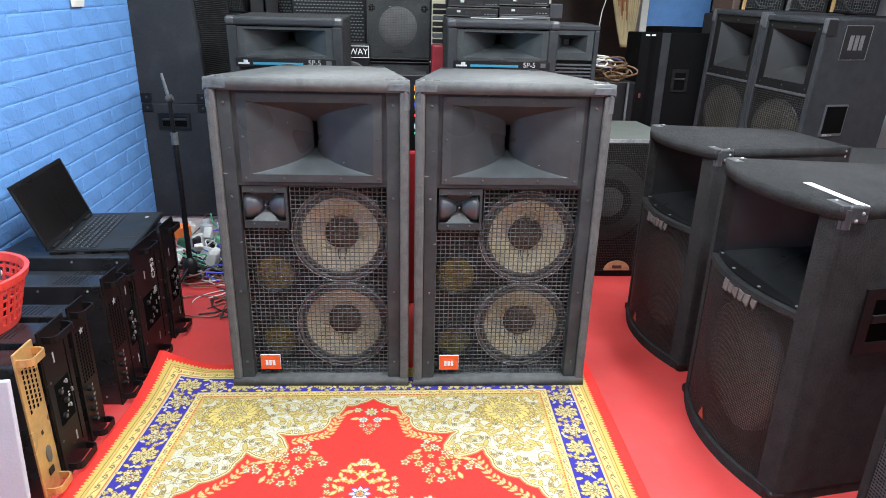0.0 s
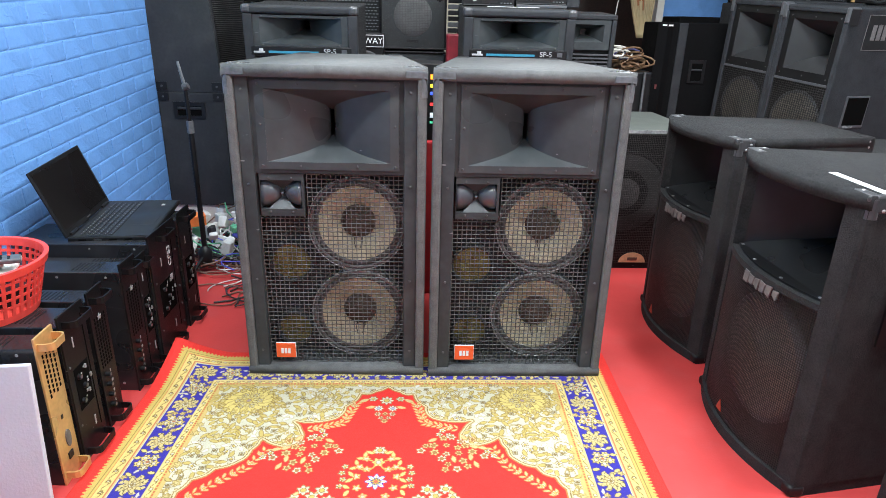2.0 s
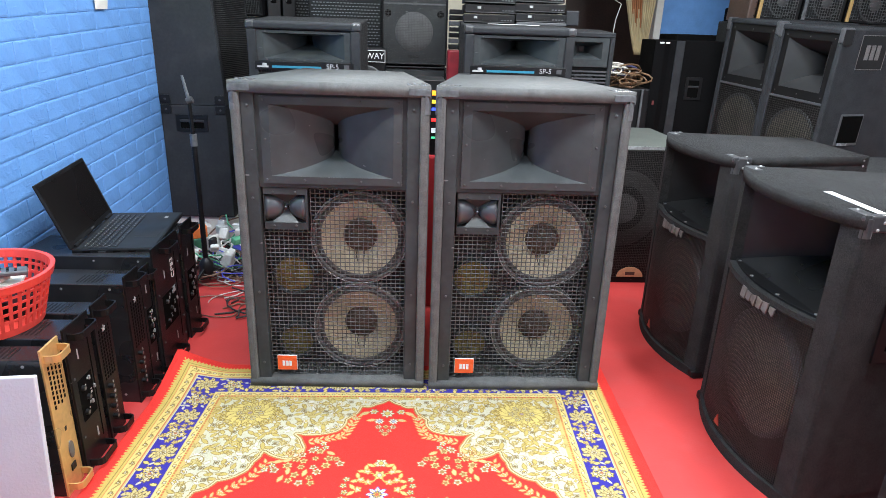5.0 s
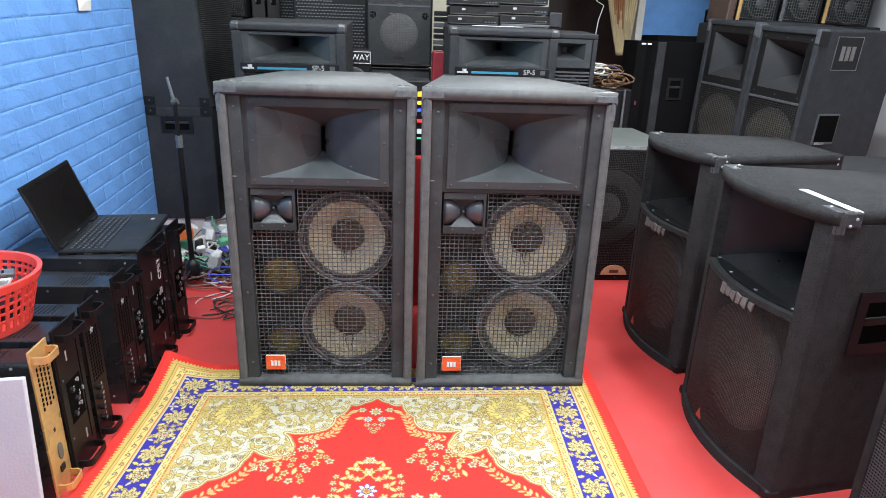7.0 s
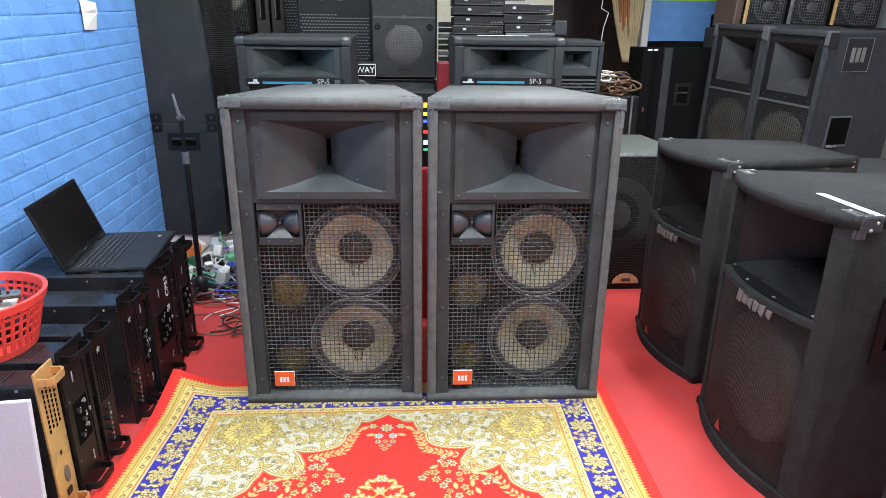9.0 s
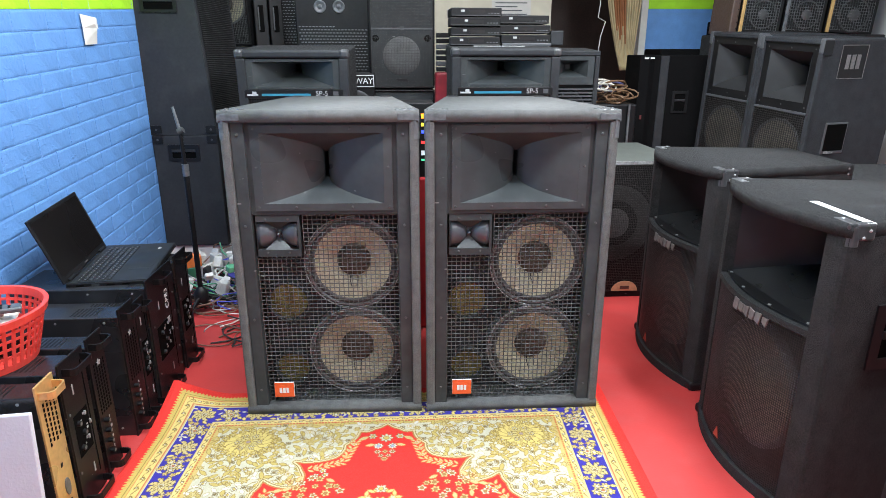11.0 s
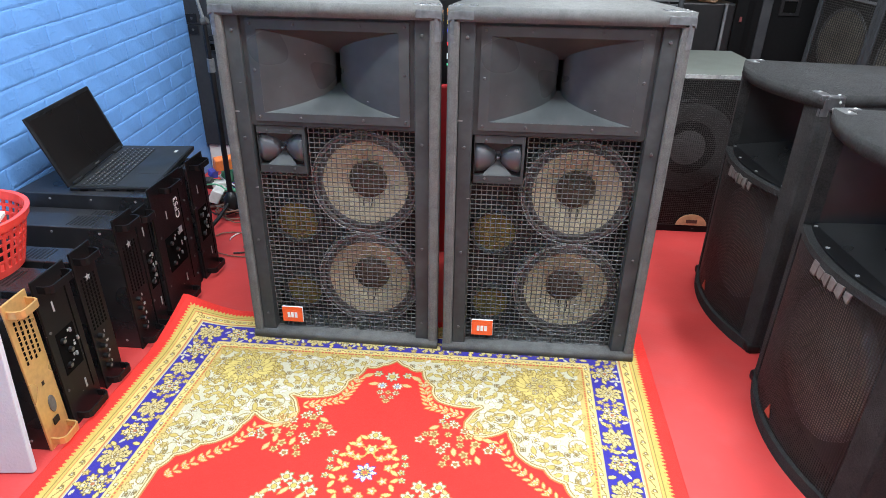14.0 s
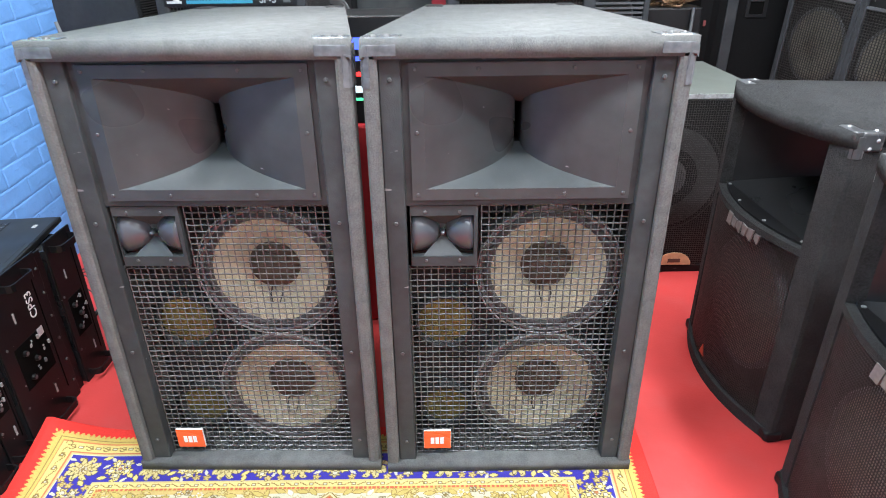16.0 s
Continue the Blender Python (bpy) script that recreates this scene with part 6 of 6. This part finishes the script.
# doorway: white frame and gathered curtain
b = box(1.885, 1.942, BACK - 0.05, BACK + 0.16, 0, 2.12, 0.004)
tagged(part("door_1", b, PAPER), "white painted door frame", "door frame", kind="structure")
b = bmesh.new()
NX, NZ = 60, 30
rows = []
for k in range(NZ + 1):
    f = k / NZ
    z = 2.12 - 1.02 * f
    x0 = 1.50 + 0.20 * f ** 1.6
    x1 = 1.86 - 0.07 * f
    rows.append([b.verts.new((x0 + (x1 - x0) * i / NX, 3.22 + 0.03 * math.sin(i * 1.35 + 0.6 * math.sin(3 * f)) * (1.1 - 0.6 * f), z)) for i in range(NX + 1)])
for a, c in zip(rows, rows[1:]):
    for i in range(NX):
        fc = b.faces.new((a[i], a[i + 1], c[i + 1], c[i]))
        fc.smooth = True
        band = (i / NX) + 0.25 * math.sin(a[0].co.z * 9)
        fc.material_index = 1 if (0.12 < i / NX < 0.55 and a[0].co.z > 1.38 + 0.1 * math.sin(i * 0.6)) else 0
cu = part("curtain", b, [mat("cream_curtain", (0.40, 0.32, 0.18), 0.8, 0, 0.2, 12, 0.3, 90), mat("brown_curtain", (0.26, 0.10, 0.035), 0.8, 0, 0.25, 12, 0.3, 90)])
sol = cu.modifiers.new("thick", "SOLIDIFY")
sol.thickness = 0.004
tagged(cu, "gathered cream and brown patterned curtain in the doorway", "curtain")
part("curtain_rail", cyl((1.17, 3.22, 2.12), (1.94, 3.22, 2.12), 0.012, 10), STEEL)
tagged(bpy.data.objects["curtain_rail"], "steel rail carrying the doorway curtain", "curtain rail", kind="structure")
o = part("cord", tube([(1.46, 3.21, 2.11), (1.47, 3.19, 1.8), (1.48, 3.15, 1.6), (1.47, 3.15, 1.5), (1.53, 3.15, 1.47), (1.5, 3.15, 1.36), (1.485, 3.15, 1.2)], 0.004, 6), PAPER)
tagged(o, "pale frayed cord hanging by the curtain", "cord")
o = part("paper_notice", box(0.66, 0.98, BACK - 0.003, BACK - 0.001, 1.5, 1.95), PAPER)
tagged(o, "printed white notice sheet on the cream wall", "notice")
for k in range(14):
    part("print_bar", box(0.69, 0.95 - 0.04 * (k % 3), BACK - 0.0042, BACK - 0.0028, 1.53 + 0.029 * k, 1.538 + 0.029 * k), STRIP_GREY, o)
b = part("wall_socket", box(0.30, 0.42, BACK - 0.012, BACK - 0.001, 1.50, 1.57, 0.003), PAPER)
tagged(b, "white wall socket on the cream wall", "socket")

# bundle of leads lying on a dark case in front of the doorway
plain_box("dark_case", 1.06, 1.40, 1.95, 2.3, 0, 0.93, BLACK, "dark case with a bundle of leads on it", "case")
rb = random.Random(5)
LEADS = [mat("lead_white", (0.6, 0.58, 0.52), 0.5), mat("lead_tan", (0.15, 0.085, 0.045), 0.5), mat("lead_dark", (0.05, 0.05, 0.12), 0.5)]
for i in range(19):
    cx_, cy_, cz_ = rb.uniform(1.15, 1.33), rb.uniform(1.97, 2.12), rb.uniform(0.94, 1.05)
    r0 = rb.uniform(0.03, 0.075)
    ph = rb.uniform(0, 6)
    pts = [(cx_ + r0 * math.cos(ph + 0.5 * k) * 1.2, cy_ + 0.03 * math.sin(k * 0.9 + i), max(0.936, cz_ + 0.45 * r0 * math.sin(ph + 0.5 * k))) for k in range(14)]
    c = 0 if cx_ < 1.23 and i % 3 else 1 if i % 5 else 2
    o = part("lead", tube(pts, 0.0055, 6), LEADS[c])
    tagged(o, ("white", "tan brown", "dark blue")[c] + " lead in a tangled bundle", "cable", "bundle of leads")
o = part("steel_stand", cyl((1.345, 1.93, 0), (1.345, 1.93, 0.93), 0.008, 12), FRAME_GREY)
tagged(o, "thin pale upright post beside the dark case", "post")

# ribbed subwoofer with a gold name plate
r = root("subwoofer", "black subwoofer with perforated front and a gold plate", "subwoofer", pose(1.06, 1.06, 0))
part("body", box(-0.31, 0.28, 0.02, 0.66, 0, 0.70, 0.006), BLACK, r)
part("top_board", box(-0.315, 0.285, 0.0, 0.665, 0.70, 0.722, 0.003), SHELF_TOP, r, "grey-green top board with a pale front edge")
part("edge_strip", box(-0.315, 0.285, -0.003, 0.001, 0.706, 0.722), RIM, r, "bright front edge strip")
part("front_panel", box(-0.295, 0.265, 0.012, 0.021, 0.03, 0.70), BLACK, r)
part("foot_rail", box(-0.31, 0.28, -0.004, 0.021, 0.0, 0.03, 0.003), BLACK_METAL, r)
driver(r, -0.05, 0.40, 0.22, DARK_CONE, 0.010, GREY_CONE, BLACK)
mesh_front(r, -0.295, 0.265, 0.032, 0.698, 0.009, -0.002, 0.0009, GRILLE)
b = prism([(0.07 * math.cos(math.pi * i / 16), 0.055 * math.sin(math.pi * i / 16)) for i in range(17)], 0, 0.003)
bmesh.ops.transform(b, matrix=Matrix.Translation((0.03, -0.004, 0.034)) @ Matrix.Rotation(radians(90), 4, "X"), verts=b.verts)
pl = part("name_plate", b, mat("pale_gold", (0.55, 0.42, 0.24), 0.4, 0.3, 0.2, 60), r, "half-round gold name plate")
part("mark", box(0.005, 0.055, -0.0085, -0.0068, 0.045, 0.062), BROWN, pl)

# partly seen cabinets at the side
plain_box("low_cabinet", 1.84, 2.5, 0.22, 0.92, 0, 0.725, CARPET_BLACK, "black carpeted cabinet behind the curved loudspeakers", "loudspeaker", 0.015)
r = root("side_loudspeaker", "black loudspeaker with a perforated grille, partly seen", "loudspeaker", pose(1.11, -0.92, 0, 0, 0, -90))
shell(r, 0.38, 0.78, 0.4, CARPET_BLACK)
front_frame(r, 0.38, 0.78, CARPET_BLACK)
part("baffle", box(-0.17, 0.17, 0.03, 0.04, 0.02, 0.76), BLACK, r)
mesh_front(r, -0.165, 0.165, 0.03, 0.75, 0.009, 0.006, 0.0012, STRIP_GREY)

# table with red cloth and small lit equipment between the big pair
r = root("cloth_table", "table covered by a red cloth behind the pair", "table", pose(-0.08, 0.72, 0))
part("cloth", box(-0.16, 0.16, 0, 0.3, 0, 0.715, 0.01), mat("red_cloth", (0.42, 0.015, 0.02), 0.8, 0, 0.2, 20, 0.3, 200), r)
r = root("lit_rack", "small black rack unit with coloured indicator lights", "rack unit", pose(-0.08, 0.74, 0.716))
part("case", box(-0.15, 0.15, 0, 0.22, 0, 0.315, 0.004), BLACK, r)
for k, (z, c, e, hgt) in enumerate(((0.262, (1.0, 0.35, 0.02), 1.2, 0.02), (0.226, (1.0, 0.75, 0.05), 0.8, 0.014), (0.195, (0.05, 0.1, 1.0), 1.5, 0.012), (0.15, (1.0, 0.03, 0.03), 2.0, 0.012), (0.105, (0.7, 0.8, 0.85), 0.5, 0.02), (0.075, (0.1, 0.8, 0.4), 0.7, 0.008))):
    material = glow("indicator_" + str(k), c, e)
    for i in range(5):
        x = -0.125 + 0.06 * i
        if k > 1 or i > 2:
            part("indicator", box(x - 0.02, x + 0.02, -0.003, 0.001, z - hgt / 2, z + hgt / 2), material, r)
for i in range(3):
    part("indicator", box(-0.145 + 0.06 * i, -0.105 + 0.06 * i, -0.003, 0.001, 0.222, 0.255), bpy.data.materials["indicator_2"], r, "blue lit display")


# papers on the blue wall: a torn, half-folded scrap and a plain sheet
b = bmesh.new()
rows = [[b.verts.new((x, y, z)) for x, y, z in r] for r in (((0.004, -0.055, -0.06), (0.007, 0.05, -0.055)), ((0.006, -0.058, 0.01), (0.02, 0.045, 0.012)), ((0.004, -0.06, 0.06), (0.024, 0.02, 0.03)), ((0.003, -0.06, 0.065), (0.01, 0.075, 0.055)), ((0.006, 0.03, 0.025), (0.012, 0.075, 0.01)))]
for r0, r1 in zip(rows, rows[1:]):
    b.faces.new((r0[0], r0[1], r1[1], r1[0]))
bmesh.ops.recalc_face_normals(b, faces=b.faces)
bmesh.ops.solidify(b, geom=b.faces[:], thickness=0.0008)
o = part("torn_paper", b, PAPER)
o.matrix_basis = pose(WX + 0.006, 1.062, 1.325)
tagged(o, "torn and folded white paper scrap stuck on the wall", "paper")
o = part("paper_sheet", box(0, 0.0012, -0.105, 0.105, -0.075, 0.075), PAPER)
o.matrix_basis = pose(WX + 0.008, 0.165, 1.062, -4, 0, 0)
tagged(o, "plain white paper sheet on the blue wall", "paper")


# ---- foam bricks on the left wall, rows rising gently towards the back ----
ROW, LEN, RISE = 0.0765, 0.235, 0.062
BRICKS = {}


def brick_mesh(width, material):
    key = (round(width, 3), material.name)
    if key not in BRICKS:
        b = bmesh.new()
        g, p = 0.0013, 0.0038
        y1, z1 = width / 2 - g, ROW / 2 - g
        lo = [b.verts.new((0, a * y1, c * z1)) for a, c in ((-1, -1), (1, -1), (1, 1), (-1, 1))]
        mi = [b.verts.new((p * 0.7, a * (y1 - 0.002), c * (z1 - 0.002))) for a, c in ((-1, -1), (1, -1), (1, 1), (-1, 1))]
        hi = [b.verts.new((p, a * (y1 - 0.009), c * (z1 - 0.009))) for a, c in ((-1, -1), (1, -1), (1, 1), (-1, 1))]
        for q0, q1 in ((lo, mi), (mi, hi)):
            for i in range(4):
                b.faces.new((q0[i], q0[(i + 1) % 4], q1[(i + 1) % 4], q1[i]))
        b.faces.new(hi)
        me = bpy.data.meshes.new("brick")
        b.to_mesh(me)
        b.free()
        me.materials.append(material)
        BRICKS[key] = me
    return BRICKS[key]


rw = random.Random(3)
rest, rest_green = bmesh.new(), bmesh.new()
count = 0
for k in range(-17, 20):
    zb = 1.378 + (k + 0.5) * ROW
    y = -3.0 + (0.5 * LEN if k % 2 else 0) + rw.uniform(-0.02, 0.02)
    paint = GREEN_PAINT if 0 <= k < 4 else BLUE_PAINT
    while y < 3.2:
        z = zb + RISE * (y - 0.5)
        if 0.04 < z < TOP - 0.04:
            if -0.55 < y < 1.75 and 0.42 < z < 1.62 and count < 300:
                o = new("brick", brick_mesh(LEN, paint))
                o.parent = wall_left
                o.location = (WX - 0.001, y, z)
                o.rotation_euler = (math.atan(RISE), rw.uniform(-0.02, 0.02), rw.uniform(-0.012, 0.012))
                count += 1
            else:
                tgt = rest_green if paint is GREEN_PAINT else rest
                before = len(tgt.verts)
                tgt.from_mesh(brick_mesh(LEN, paint))
                tgt.verts.ensure_lookup_table()
                mm = Matrix.Translation((WX - 0.001, y, z)) @ Matrix.Rotation(math.atan(RISE), 4, "X")
                for v in tgt.verts[before:]:
                    v.co = mm @ v.co
        y += LEN
for nm, bb, mm in (("brick_cladding", rest, BLUE_PAINT), ("green_brick_cladding", rest_green, GREEN_PAINT)):
    o = part(nm, bb, mm, wall_left)
    tagged(o, kind="stuff")
